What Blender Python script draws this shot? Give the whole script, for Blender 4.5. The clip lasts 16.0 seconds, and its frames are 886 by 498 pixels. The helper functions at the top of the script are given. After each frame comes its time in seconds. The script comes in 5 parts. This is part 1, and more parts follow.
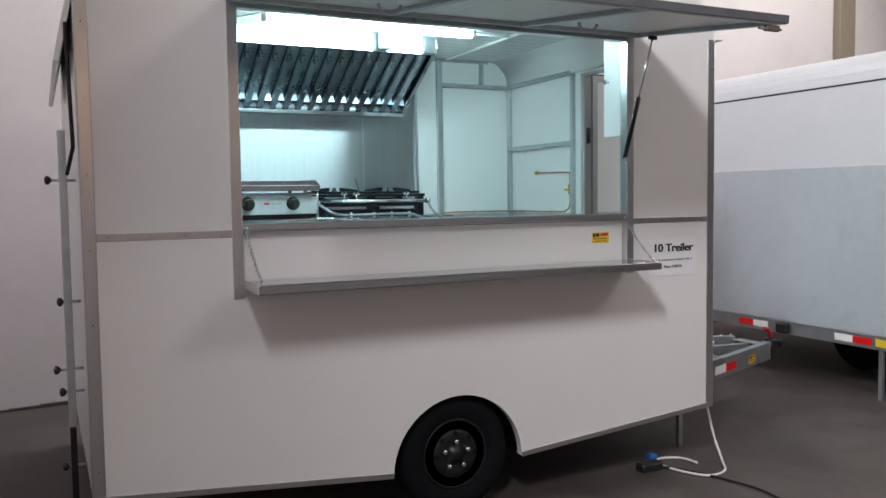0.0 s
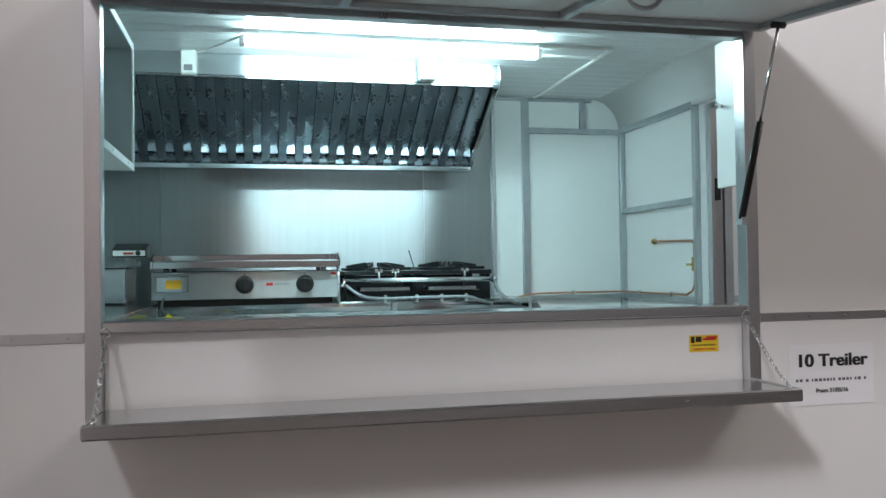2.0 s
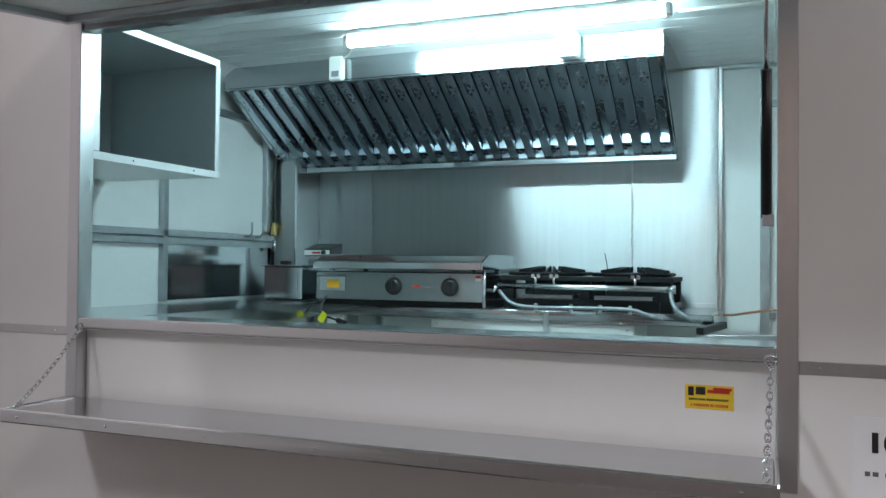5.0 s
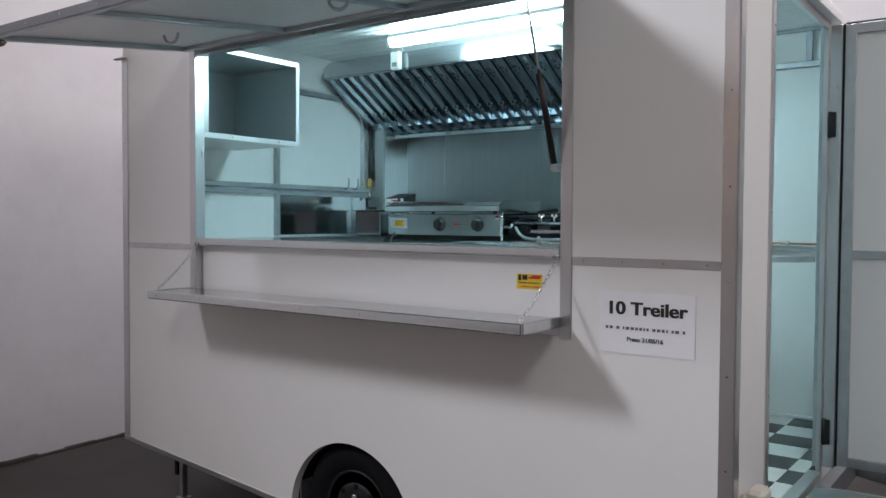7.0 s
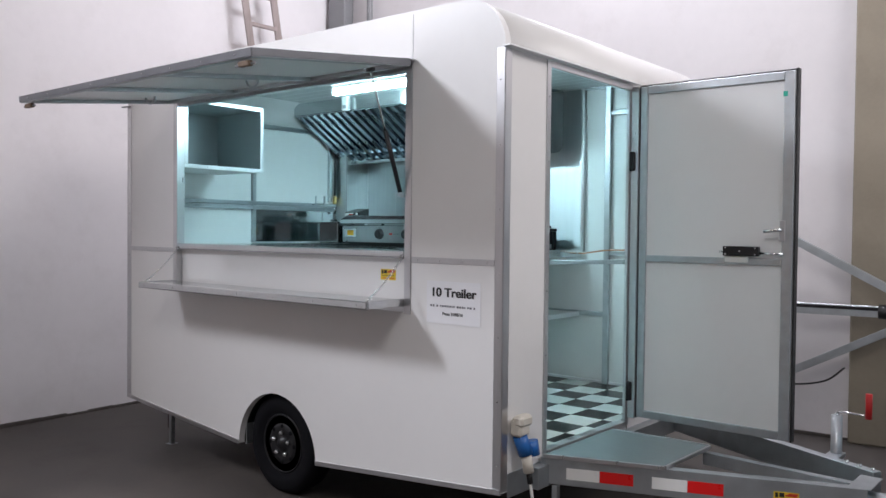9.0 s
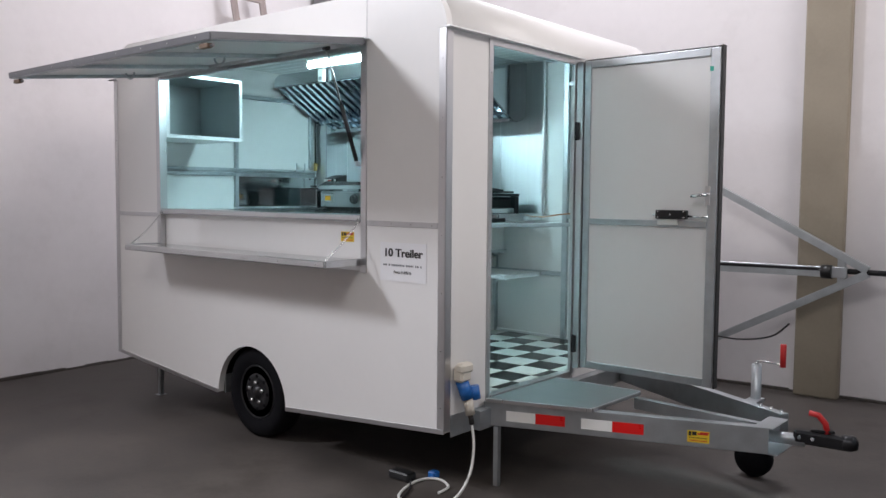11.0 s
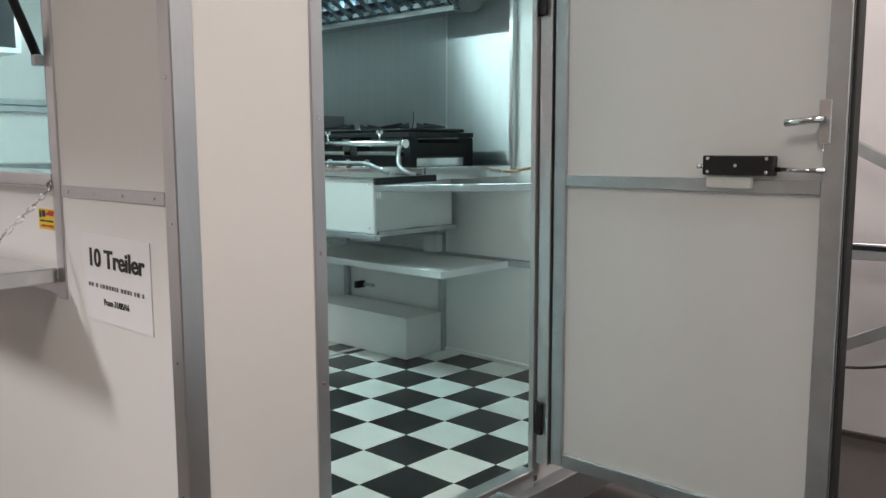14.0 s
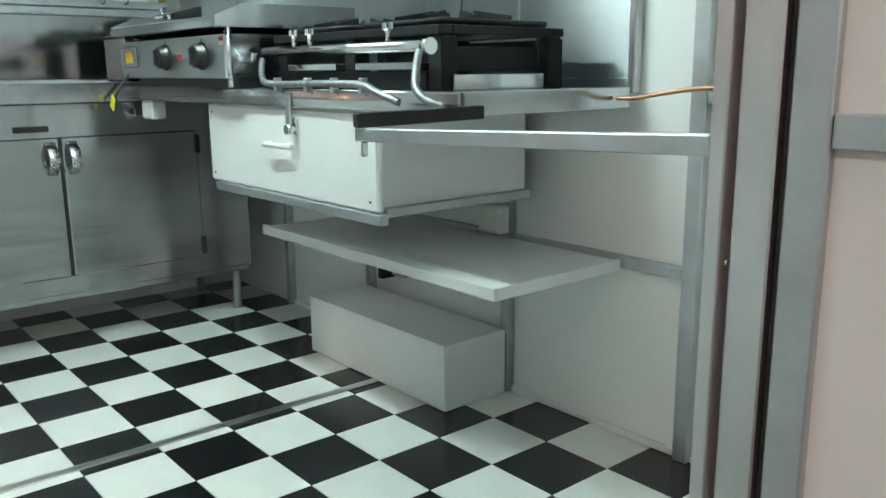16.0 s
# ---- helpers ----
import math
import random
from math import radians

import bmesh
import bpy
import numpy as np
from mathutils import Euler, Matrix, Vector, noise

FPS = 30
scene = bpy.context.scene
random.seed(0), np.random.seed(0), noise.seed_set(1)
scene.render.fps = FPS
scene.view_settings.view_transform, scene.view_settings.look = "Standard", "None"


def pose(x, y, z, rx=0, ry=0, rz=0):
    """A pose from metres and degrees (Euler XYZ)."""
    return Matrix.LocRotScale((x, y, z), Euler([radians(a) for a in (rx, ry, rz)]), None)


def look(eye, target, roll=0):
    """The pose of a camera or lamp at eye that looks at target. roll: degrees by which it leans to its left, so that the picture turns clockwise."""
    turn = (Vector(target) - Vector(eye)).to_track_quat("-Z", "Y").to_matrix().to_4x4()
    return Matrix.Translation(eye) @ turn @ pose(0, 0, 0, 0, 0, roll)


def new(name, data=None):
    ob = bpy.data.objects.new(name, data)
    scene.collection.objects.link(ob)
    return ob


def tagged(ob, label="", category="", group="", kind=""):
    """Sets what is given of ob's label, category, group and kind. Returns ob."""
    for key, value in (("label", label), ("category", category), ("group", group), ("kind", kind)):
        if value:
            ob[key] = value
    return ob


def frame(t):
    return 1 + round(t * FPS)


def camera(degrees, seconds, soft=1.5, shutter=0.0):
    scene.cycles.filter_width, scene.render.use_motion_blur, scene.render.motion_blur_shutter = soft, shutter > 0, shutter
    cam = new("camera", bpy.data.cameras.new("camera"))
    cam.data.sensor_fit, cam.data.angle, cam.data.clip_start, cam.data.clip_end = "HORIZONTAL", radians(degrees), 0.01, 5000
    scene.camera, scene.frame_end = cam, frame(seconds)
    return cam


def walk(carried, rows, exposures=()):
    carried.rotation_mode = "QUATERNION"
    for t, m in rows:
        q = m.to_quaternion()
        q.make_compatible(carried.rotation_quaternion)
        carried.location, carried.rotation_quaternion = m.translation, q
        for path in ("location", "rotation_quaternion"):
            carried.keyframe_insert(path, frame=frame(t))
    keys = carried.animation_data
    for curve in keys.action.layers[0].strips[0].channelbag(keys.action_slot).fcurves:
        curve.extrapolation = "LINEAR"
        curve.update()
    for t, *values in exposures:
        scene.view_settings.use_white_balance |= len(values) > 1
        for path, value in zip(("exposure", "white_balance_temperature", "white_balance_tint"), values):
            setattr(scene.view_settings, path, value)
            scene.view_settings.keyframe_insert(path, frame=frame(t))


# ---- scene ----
cam = camera(56.4, 16.0)
PATH = [
    (0, (-0.039, -0.048, 1.475), (0.835, 1.747, 1.347), -0.8),
    (0.5, (0.259, 0.175, 1.493), (1.047, 2.013, 1.462), -0.7),
    (1, (0.528, 0.444, 1.483), (1.213, 2.323, 1.469), -0.8),
    (1.5, (0.777, 0.706, 1.502), (1.397, 2.607, 1.544), -1.2),
    (2, (1.089, 0.935, 1.511), (1.532, 2.885, 1.554), -0.8),
    (2.5, (1.276, 1.122, 1.507), (1.577, 3.099, 1.543), -0.8),
    (3, (1.454, 1.386, 1.519), (1.667, 3.374, 1.561), -1.2),
    (3.5, (1.697, 1.525, 1.511), (1.63, 3.52, 1.627), -1.2),
    (4, (2.013, 1.607, 1.573), (1.525, 3.545, 1.651), -0.2),
    (4.2, (2.119, 1.591, 1.574), (1.563, 3.511, 1.655), 0.1),
    (6.3, (3.442, 1.011, 1.476), (2.41, 2.723, 1.408), -0.5),
    (6.5, (3.56, 0.97, 1.473), (2.479, 2.651, 1.408), -0.6),
    (7, (3.914, 0.835, 1.466), (2.733, 2.448, 1.397), 0.3),
    (7.5, (4.247, 0.69, 1.448), (3.015, 2.264, 1.384), 0.8),
    (8, (4.614, 0.585, 1.444), (3.294, 2.086, 1.388), 0.9),
    (8.5, (4.975, 0.518, 1.476), (3.612, 1.981, 1.411), 1.1),
    (9, (5.263, 0.364, 1.48), (3.987, 1.903, 1.433), 0.6),
    (9.5, (5.476, 0.213, 1.483), (4.194, 1.748, 1.481), 1.1),
    (10, (5.716, 0.067, 1.492), (4.43, 1.599, 1.471), 0.6),
    (10.2, (5.791, 0.047, 1.499), (4.532, 1.601, 1.457), 0.3),
    (12.3, (5.339, 1.06, 1.435), (3.958, 2.489, 1.212), 0.6),
    (12.5, (5.255, 1.184, 1.426), (3.86, 2.603, 1.225), 0.2),
    (13, (5.034, 1.654, 1.444), (3.692, 3.127, 1.277), -0.8),
    (13.5, (4.883, 2.065, 1.444), (3.531, 3.522, 1.221), 0.0),
    (14, (4.647, 2.463, 1.439), (3.293, 3.914, 1.191), -0.2),
    (14.5, (4.442, 2.871, 1.407), (3.034, 4.269, 1.157), 0.6),
    (15, (4.214, 3.207, 1.42), (2.724, 4.509, 1.131), 1.5),
    (15.5, (3.881, 3.46, 1.398), (2.427, 4.781, 1.024), 0.8),
    (16, (3.639, 3.681, 1.396), (2.14, 4.937, 0.974), -0.5),
]
EXPOSURES = [(0.0, 0.0, 6500, 10), (2.0, 0.0, 6500, 10), (3.0, 0.0, 6500, 10), (4.0, -0.08, 6450, 10), (6.5, -0.12, 6250, 10), (9.0, 0.15, 6150, 10), (12.5, 0.18, 6400, 10), (13.5, 0.20, 6600, 10), (14.5, 0.23, 7300, 12), (16.0, 0.50, 7500, 17)]
walk(cam, [(t, look(eye, target, roll)) for t, eye, target, roll in PATH], EXPOSURES)


# ---- light ----
world = bpy.data.worlds.new("world")
scene.world = world
world.use_nodes = True
world.node_tree.nodes["Background"].inputs[0].default_value = (0.9, 0.92, 1.0, 1)
world.node_tree.nodes["Background"].inputs[1].default_value = 0.05


def area_lamp(name, eye, target, size, watts, colour):
    lamp = bpy.data.lights.new(name, "AREA")
    lamp.shape, lamp.size, lamp.energy, lamp.color = "DISK", size, watts, colour
    ob = new(name, lamp)
    ob.matrix_world = look(eye, target)
    return ob


area_lamp("hall_lamp", (-0.62, -0.30, 4.60), (2.30, -1.20, 4.20), 1.0, 400, (0.95, 0.95, 1.0))
area_lamp("hall_lamp", (2.0, 5.75, 6.3), (1.6, 6.6, 3.0), 1.0, 150, (0.98, 0.96, 1.0))
area_lamp("hall_lamp", (8.5, 4.2, 6.0), (3.2, 4.2, 0.6), 3.4, 260, (1.0, 0.91, 0.86))
# Fill light without a known source, added to soften the front shadows.
area_lamp("hall_lamp", (6.0, -2.0, 6.4), (3.9, 2.5, 0.0), 2.6, 165, (1.0, 0.94, 0.90))
area_lamp("warm_wall_lamp", (1.35, -6.6, 3.0), (1.35, 3.0, 1.5), 0.14, 10, (1.0, 0.52, 0.22))
TUBE_STRENGTH = 116.0

# ---- materials ----


def material(name, colour, rough=0.5, metal=0.0, vary=0.08, scale=6.0, bump=0.0, bump_scale=120.0,
             stretch=(1, 1, 1), emit=0.0, spots=0.0, per_object=0.0, aniso=0.0, coat=0.0):
    """A surface with two scales of variation in colour and roughness, and fine relief."""
    m = bpy.data.materials.new(name)
    m.use_nodes = True
    nt = m.node_tree
    n, l = nt.nodes, nt.links
    b = n["Principled BSDF"]
    b.inputs["Metallic"].default_value = metal
    b.inputs["Coat Weight"].default_value = coat
    co = n.new("ShaderNodeTexCoord")
    mp = n.new("ShaderNodeMapping")
    mp.inputs["Scale"].default_value = stretch
    l.new(co.outputs["Object"], mp.inputs["Vector"])
    big = n.new("ShaderNodeTexNoise")
    big.inputs["Scale"].default_value, big.inputs["Detail"].default_value = scale, 6
    small = n.new("ShaderNodeTexNoise")
    small.inputs["Scale"].default_value, small.inputs["Detail"].default_value = scale * 14, 3
    for t in (big, small):
        l.new(mp.outputs["Vector"], t.inputs["Vector"])
    add = n.new("ShaderNodeMath")
    add.operation = "MULTIPLY_ADD"
    add.inputs[1].default_value = 0.35
    l.new(small.outputs["Fac"], add.inputs[0])
    l.new(big.outputs["Fac"], add.inputs[2])
    last = add.outputs[0]
    if per_object:
        info = n.new("ShaderNodeObjectInfo")
        mo = n.new("ShaderNodeMath")
        mo.operation = "MULTIPLY_ADD"
        mo.inputs[1].default_value = per_object
        l.new(info.outputs["Random"], mo.inputs[0])
        l.new(last, mo.inputs[2])
        last = mo.outputs[0]
    ramp = n.new("ShaderNodeMapRange")
    ramp.inputs["From Min"].default_value, ramp.inputs["From Max"].default_value = 0.35, 1.0
    ramp.inputs["To Min"].default_value, ramp.inputs["To Max"].default_value = 1 - vary, 1 + vary
    l.new(last, ramp.inputs["Value"])
    mul = n.new("ShaderNodeVectorMath")
    mul.operation = "SCALE"
    mul.inputs[0].default_value = colour
    l.new(ramp.outputs[0], mul.inputs["Scale"])
    colour_out = mul.outputs[0]
    if spots:
        sp = n.new("ShaderNodeTexNoise")
        sp.inputs["Scale"].default_value, sp.inputs["Detail"].default_value = 2.2, 9
        sp.inputs["Roughness"].default_value = 0.7
        l.new(mp.outputs["Vector"], sp.inputs["Vector"])
        sr = n.new("ShaderNodeMapRange")
        sr.inputs["From Min"].default_value, sr.inputs["From Max"].default_value = 0.52, 0.72
        sr.inputs["To Max"].default_value = spots
        l.new(sp.outputs["Fac"], sr.inputs["Value"])
        mx = n.new("ShaderNodeMix")
        mx.data_type = "RGBA"
        l.new(sr.outputs[0], mx.inputs["Factor"])
        l.new(colour_out, mx.inputs["A"])
        mx.inputs["B"].default_value = (colour[0] * 0.55, colour[1] * 0.52, colour[2] * 0.48, 1)
        colour_out = mx.outputs["Result"]
    l.new(colour_out, b.inputs["Base Color"])
    rr = n.new("ShaderNodeMapRange")
    rr.inputs["From Min"].default_value, rr.inputs["From Max"].default_value = 0.35, 1.0
    rr.inputs["To Min"].default_value, rr.inputs["To Max"].default_value = rough * 0.82, min(1, rough * 1.18)
    l.new(last, rr.inputs["Value"])
    l.new(rr.outputs[0], b.inputs["Roughness"])
    if bump:
        bn = n.new("ShaderNodeTexNoise")
        bn.inputs["Scale"].default_value, bn.inputs["Detail"].default_value = bump_scale, 2
        l.new(mp.outputs["Vector"], bn.inputs["Vector"])
        bp = n.new("ShaderNodeBump")
        bp.inputs["Strength"].default_value, bp.inputs["Distance"].default_value = bump, 0.002
        l.new(bn.outputs["Fac"], bp.inputs["Height"])
        l.new(bp.outputs["Normal"], b.inputs["Normal"])
    if aniso:
        b.inputs["Anisotropic"].default_value = aniso
        b.inputs["Anisotropic Rotation"].default_value = 0.25
        tg = n.new("ShaderNodeTangent")
        tg.direction_type, tg.axis = "RADIAL", "Z"
        l.new(tg.outputs[0], b.inputs["Tangent"])
    if emit:
        b.inputs["Emission Color"].default_value = (*colour, 1)
        b.inputs["Emission Strength"].default_value = emit
    return m


WHITE = material("white_laminate", (0.80, 0.79, 0.78), 0.38, vary=0.025, scale=1.5, bump=0.05, bump_scale=160)
LINING = material("white_lining", (0.80, 0.81, 0.80), 0.34, vary=0.03, scale=1.5, bump=0.05, bump_scale=160)
PVC = material("glossy_ceiling_plastic", (0.78, 0.80, 0.80), 0.13, vary=0.03, scale=3, stretch=(0.3, 4, 1), bump=0.03, bump_scale=60)
GALV = material("galvanised_steel", (0.50, 0.53, 0.55), 0.42, 0.9, vary=0.14, scale=14, bump=0.05)
ALU = material("aluminium_trim", (0.62, 0.62, 0.63), 0.30, 0.95, vary=0.08, scale=8, stretch=(1, 1, 0.15), bump=0.04)
WHITEALU = material("white_edge_trim", (0.80, 0.81, 0.82), 0.35, 0.25, vary=0.04, scale=8)
STEEL = material("brushed_stainless", (0.48, 0.50, 0.51), 0.34, 1.0, vary=0.07, scale=5, stretch=(7, 7, 0.25), aniso=1.0)
STEEL_TOP = material("worktop_stainless", (0.55, 0.57, 0.58), 0.17, 1.0, vary=0.08, scale=4, stretch=(0.5, 6, 6))
EDGESTEEL = material("folded_sheet_edge", (0.66, 0.67, 0.68), 0.21, 1.0, vary=0.10, scale=5, stretch=(0.3, 6, 6), bump=0.3, bump_scale=6)
STEEL_BRIGHT = material("polished_stainless", (0.52, 0.54, 0.55), 0.12, 1.0, vary=0.06, scale=5, bump=0.25, bump_scale=5)
HOODSTEEL = material("hood_stainless", (0.52, 0.55, 0.57), 0.07, 1.0, vary=0.08, scale=5)
HOODFRONT = material("brushed_hood_front", (0.56, 0.59, 0.61), 0.24, 1.0, vary=0.06, scale=5, stretch=(0.3, 6, 6), aniso=0.9)
SLAT = material("baffle_stainless", (0.58, 0.65, 0.71), 0.28, 1.0, vary=0.08, scale=5)
CABSTEEL = material("cabinet_stainless", (0.46, 0.47, 0.48), 0.17, 1.0, vary=0.14, scale=2.5, stretch=(0.4, 0.4, 5), aniso=0.8, bump=0.9, bump_scale=2.2)
CHROME = material("chrome", (0.75, 0.76, 0.77), 0.12, 1.0, vary=0.04)
IRON = material("black_cast_iron", (0.012, 0.013, 0.015), 0.5, 0.0, vary=0.25, scale=30, bump=0.2)
IRON.node_tree.nodes["Principled BSDF"].inputs["Specular IOR Level"].default_value = 0.2
BLACK = material("black_plastic", (0.018, 0.018, 0.019), 0.35, vary=0.15, scale=20)
BLACKSTEEL = material("black_painted_steel", (0.012, 0.012, 0.014), 0.4, 0.2, vary=0.2, scale=20)
RUBBER = material("tyre_rubber", (0.006, 0.006, 0.008), 0.9, vary=0.25, scale=25, bump=0.15)
RUBBER.node_tree.nodes["Principled BSDF"].inputs["Specular IOR Level"].default_value = 0.15
GASKET = material("rubber_gasket", (0.02, 0.02, 0.02), 0.6, vary=0.15)
DULLPLATE = material("dull_galvanised_sheet", (0.30, 0.34, 0.345), 0.48, 0.75, vary=0.14, scale=5, bump=0.08, bump_scale=80, stretch=(1, 4, 1), spots=0.15)
# Darkened steel, its colour carrying the shade deep between the hood slats.
GAPSHADE = material("dull_plenum_sheet", (0.13, 0.16, 0.20), 0.35, 0.9, vary=0.15, scale=6)
PLASTIC = material("white_plastic", (0.78, 0.78, 0.75), 0.4, vary=0.03)
IVORY = material("ivory_plastic", (0.70, 0.66, 0.58), 0.45, vary=0.05)
BLUE = material("blue_plastic", (0.02, 0.14, 0.46), 0.35, vary=0.08)
RED = material("red_plastic", (0.55, 0.02, 0.02), 0.4, vary=0.1)
YELLOW = material("yellow_tag", (0.85, 0.78, 0.03), 0.5, vary=0.05)
STICKER = material("yellow_sticker", (0.78, 0.55, 0.03), 0.45, vary=0.06)
ORANGE = material("orange_label", (0.80, 0.42, 0.03), 0.45, vary=0.06)
INK = material("black_ink", (0.015, 0.015, 0.015), 0.6, vary=0.1)
GREYINK = material("grey_ink", (0.12, 0.12, 0.14), 0.6, vary=0.1)
REDINK = material("red_ink", (0.55, 0.03, 0.02), 0.5, vary=0.1)
GREENINK = material("green_paint", (0.02, 0.35, 0.25), 0.5, vary=0.1)
PAPER = material("white_paper", (0.82, 0.82, 0.84), 0.7, vary=0.04, scale=9, bump=0.15, bump_scale=30)
TAPEWHITE = material("white_reflective_tape", (0.95, 0.95, 0.92), 0.3, vary=0.03)
TAPERED = material("red_reflective_tape", (0.80, 0.01, 0.01), 0.3, vary=0.03)
COPPER = material("copper_pipe", (0.50, 0.27, 0.17), 0.36, 1.0, vary=0.15, scale=12)
RUST = material("rusty_steel", (0.17, 0.12, 0.085), 0.6, 0.5, vary=0.35, scale=30)
BRAID = material("braided_steel_hose", (0.36, 0.37, 0.38), 0.38, 1.0, vary=0.4, scale=60, bump=0.9, bump_scale=420)
BRASS = material("brass", (0.62, 0.45, 0.18), 0.3, 1.0, vary=0.1, scale=12)
TILEBLACK = material("black_vinyl_tile", (0.008, 0.009, 0.010), 0.20, vary=0.4, scale=5, bump=0.03, per_object=0.06)
TILEWHITE = material("white_vinyl_tile", (0.70, 0.73, 0.70), 0.22, vary=0.07, scale=7, bump=0.03, per_object=0.08, spots=0.14)
GROUT = material("dark_joint", (0.06, 0.06, 0.06), 0.7)
CONCRETE = material("concrete_floor", (0.078, 0.068, 0.061), 0.6, vary=0.5, scale=1.7, bump=0.3, bump_scale=60, spots=0.7)
# Grey picked for hall surfaces out of view, to dim bounce and reflections.
DIMWALL = material("bare_grey_render", (0.30, 0.29, 0.29), 0.8, vary=0.15, scale=0.8, bump=0.15, bump_scale=40, spots=0.2)
# Grey that stands for the unlit inside of the overhead cabinet.
SHADELINING = material("grey_cabinet_lining", (0.40, 0.44, 0.45), 0.4, vary=0.04, scale=2)
EDGEGREY = material("dull_grey_edge", (0.20, 0.205, 0.22), 0.4, 0.6, vary=0.12, scale=9)
PLASTER = material("white_painted_plaster", (0.78, 0.75, 0.76), 0.75, vary=0.05, scale=0.9, bump=0.12, bump_scale=40, spots=0.14)
COLUMNPAINT = material("beige_painted_concrete", (0.30, 0.26, 0.20), 0.7, vary=0.12, scale=3, bump=0.15, bump_scale=50, spots=0.25)
GREYPAINT = material("grey_painted_steel", (0.25, 0.25, 0.26), 0.5, 0.2, vary=0.1)
WOODGREY = material("weathered_ladder_wood", (0.36, 0.30, 0.285), 0.7, vary=0.25, scale=10, stretch=(4, 4, 0.5))
TRAILERGREY = material("pale_grey_sheet", (0.66, 0.69, 0.71), 0.35, vary=0.05, scale=1.0, spots=0.08)
TRAILERDIRT = material("dusty_grey_blue_sheet", (0.47, 0.52, 0.55), 0.4, vary=0.10, scale=1.2, spots=0.35)
GLOW = bpy.data.materials.new("lit_fluorescent_tube")
GLOW.use_nodes = True
gb = GLOW.node_tree.nodes["Principled BSDF"]
gb.inputs["Base Color"].default_value = (0.9, 0.95, 0.95, 1)
gb.inputs["Emission Color"].default_value = (0.66, 1.0, 1.06, 1)
gb.inputs["Emission Strength"].default_value = TUBE_STRENGTH

# ---- mesh helpers ----


def box(bm, x0, x1, y0, y1, z0, z1, bevel=0.0, m=None):
    """A box between the given planes, its edges rounded by bevel, moved by the matrix m."""
    vs = [bm.verts.new((x, y, z)) for x in (x0, x1) for y in (y0, y1) for z in (z0, z1)]
    quads = ((0, 1, 3, 2), (4, 6, 7, 5), (0, 4, 5, 1), (2, 3, 7, 6), (0, 2, 6, 4), (1, 5, 7, 3))
    fs = [bm.faces.new([vs[i] for i in q]) for q in quads]
    if bevel:
        edges = list({e for f in fs for e in f.edges})
        r = bmesh.ops.bevel(bm, geom=edges, offset=bevel, segments=1, affect="EDGES", profile=0.5)
        vs = list({v for f in r["faces"] for v in f.verts} | {v for v in vs if v.is_valid})
    if m is not None:
        bmesh.ops.transform(bm, matrix=m, verts=[v for v in vs if v.is_valid])
    return bm


def B(*spec, bevel=0.002, m=None):
    bm = bmesh.new()
    box(bm, *spec, bevel=bevel, m=m)
    return bm


def sweep(bm, pts, r, seg=8, closed=False):
    """A round rod of radius r along the points."""
    pts = [Vector(p) for p in pts]
    rings = []
    n = len(pts)
    up = Vector((0.13, 0.29, 0.95)).normalized()
    for i, p in enumerate(pts):
        a = pts[(i - 1) % n] if closed or i else p
        b = pts[(i + 1) % n] if closed or i < n - 1 else p
        d = (b - a).normalized()
        if abs(d.dot(up)) > 0.97:
            side = d.cross(Vector((1, 0.1, 0))).normalized()
        else:
            side = d.cross(up).normalized()
        other = side.cross(d)
        rings.append([bm.verts.new(p + r * (math.cos(2 * math.pi * k / seg) * side + math.sin(2 * math.pi * k / seg) * other)) for k in range(seg)])
    for i in range(n if closed else n - 1):
        a, b = rings[i], rings[(i + 1) % n]
        for k in range(seg):
            f = bm.faces.new((a[k], a[(k + 1) % seg], b[(k + 1) % seg], b[k]))
            f.smooth = True
    if not closed:
        bm.faces.new(rings[0][::-1])
        bm.faces.new(rings[-1])
    return bm


def rod(p0, p1, r, seg=12):
    return sweep(bmesh.new(), (p0, p1), r, seg)


def beam(p0, p1, w, h, bevel=0.002):
    """A rectangular bar from p0 to p1, w wide and h high."""
    p0, p1 = Vector(p0), Vector(p1)
    d = p1 - p0
    m = Matrix.Translation(p0) @ d.to_track_quat("X", "Z").to_matrix().to_4x4()
    return B(0, d.length, -w / 2, w / 2, -h / 2, h / 2, bevel=bevel, m=m)


def lathe(profile, centre, axis="y", seg=40):
    """A turned body: profile is a list of (radius, offset along the axis)."""
    bm = bmesh.new()
    rings = []
    for r, o in profile:
        ring = []
        for k in range(seg):
            a = 2 * math.pi * k / seg
            c, s = r * math.cos(a), r * math.sin(a)
            v = {"y": (c, o, s), "x": (o, c, s), "z": (c, s, o)}[axis]
            ring.append(bm.verts.new(Vector(centre) + Vector(v)))
        rings.append(ring)
    for a, b in zip(rings, rings[1:]):
        for k in range(seg):
            bm.faces.new((a[k], a[(k + 1) % seg], b[(k + 1) % seg], b[k])).smooth = True
    for ring in (rings[0], rings[-1]):
        bm.faces.new(ring)
    bmesh.ops.recalc_face_normals(bm, faces=bm.faces)
    return bm


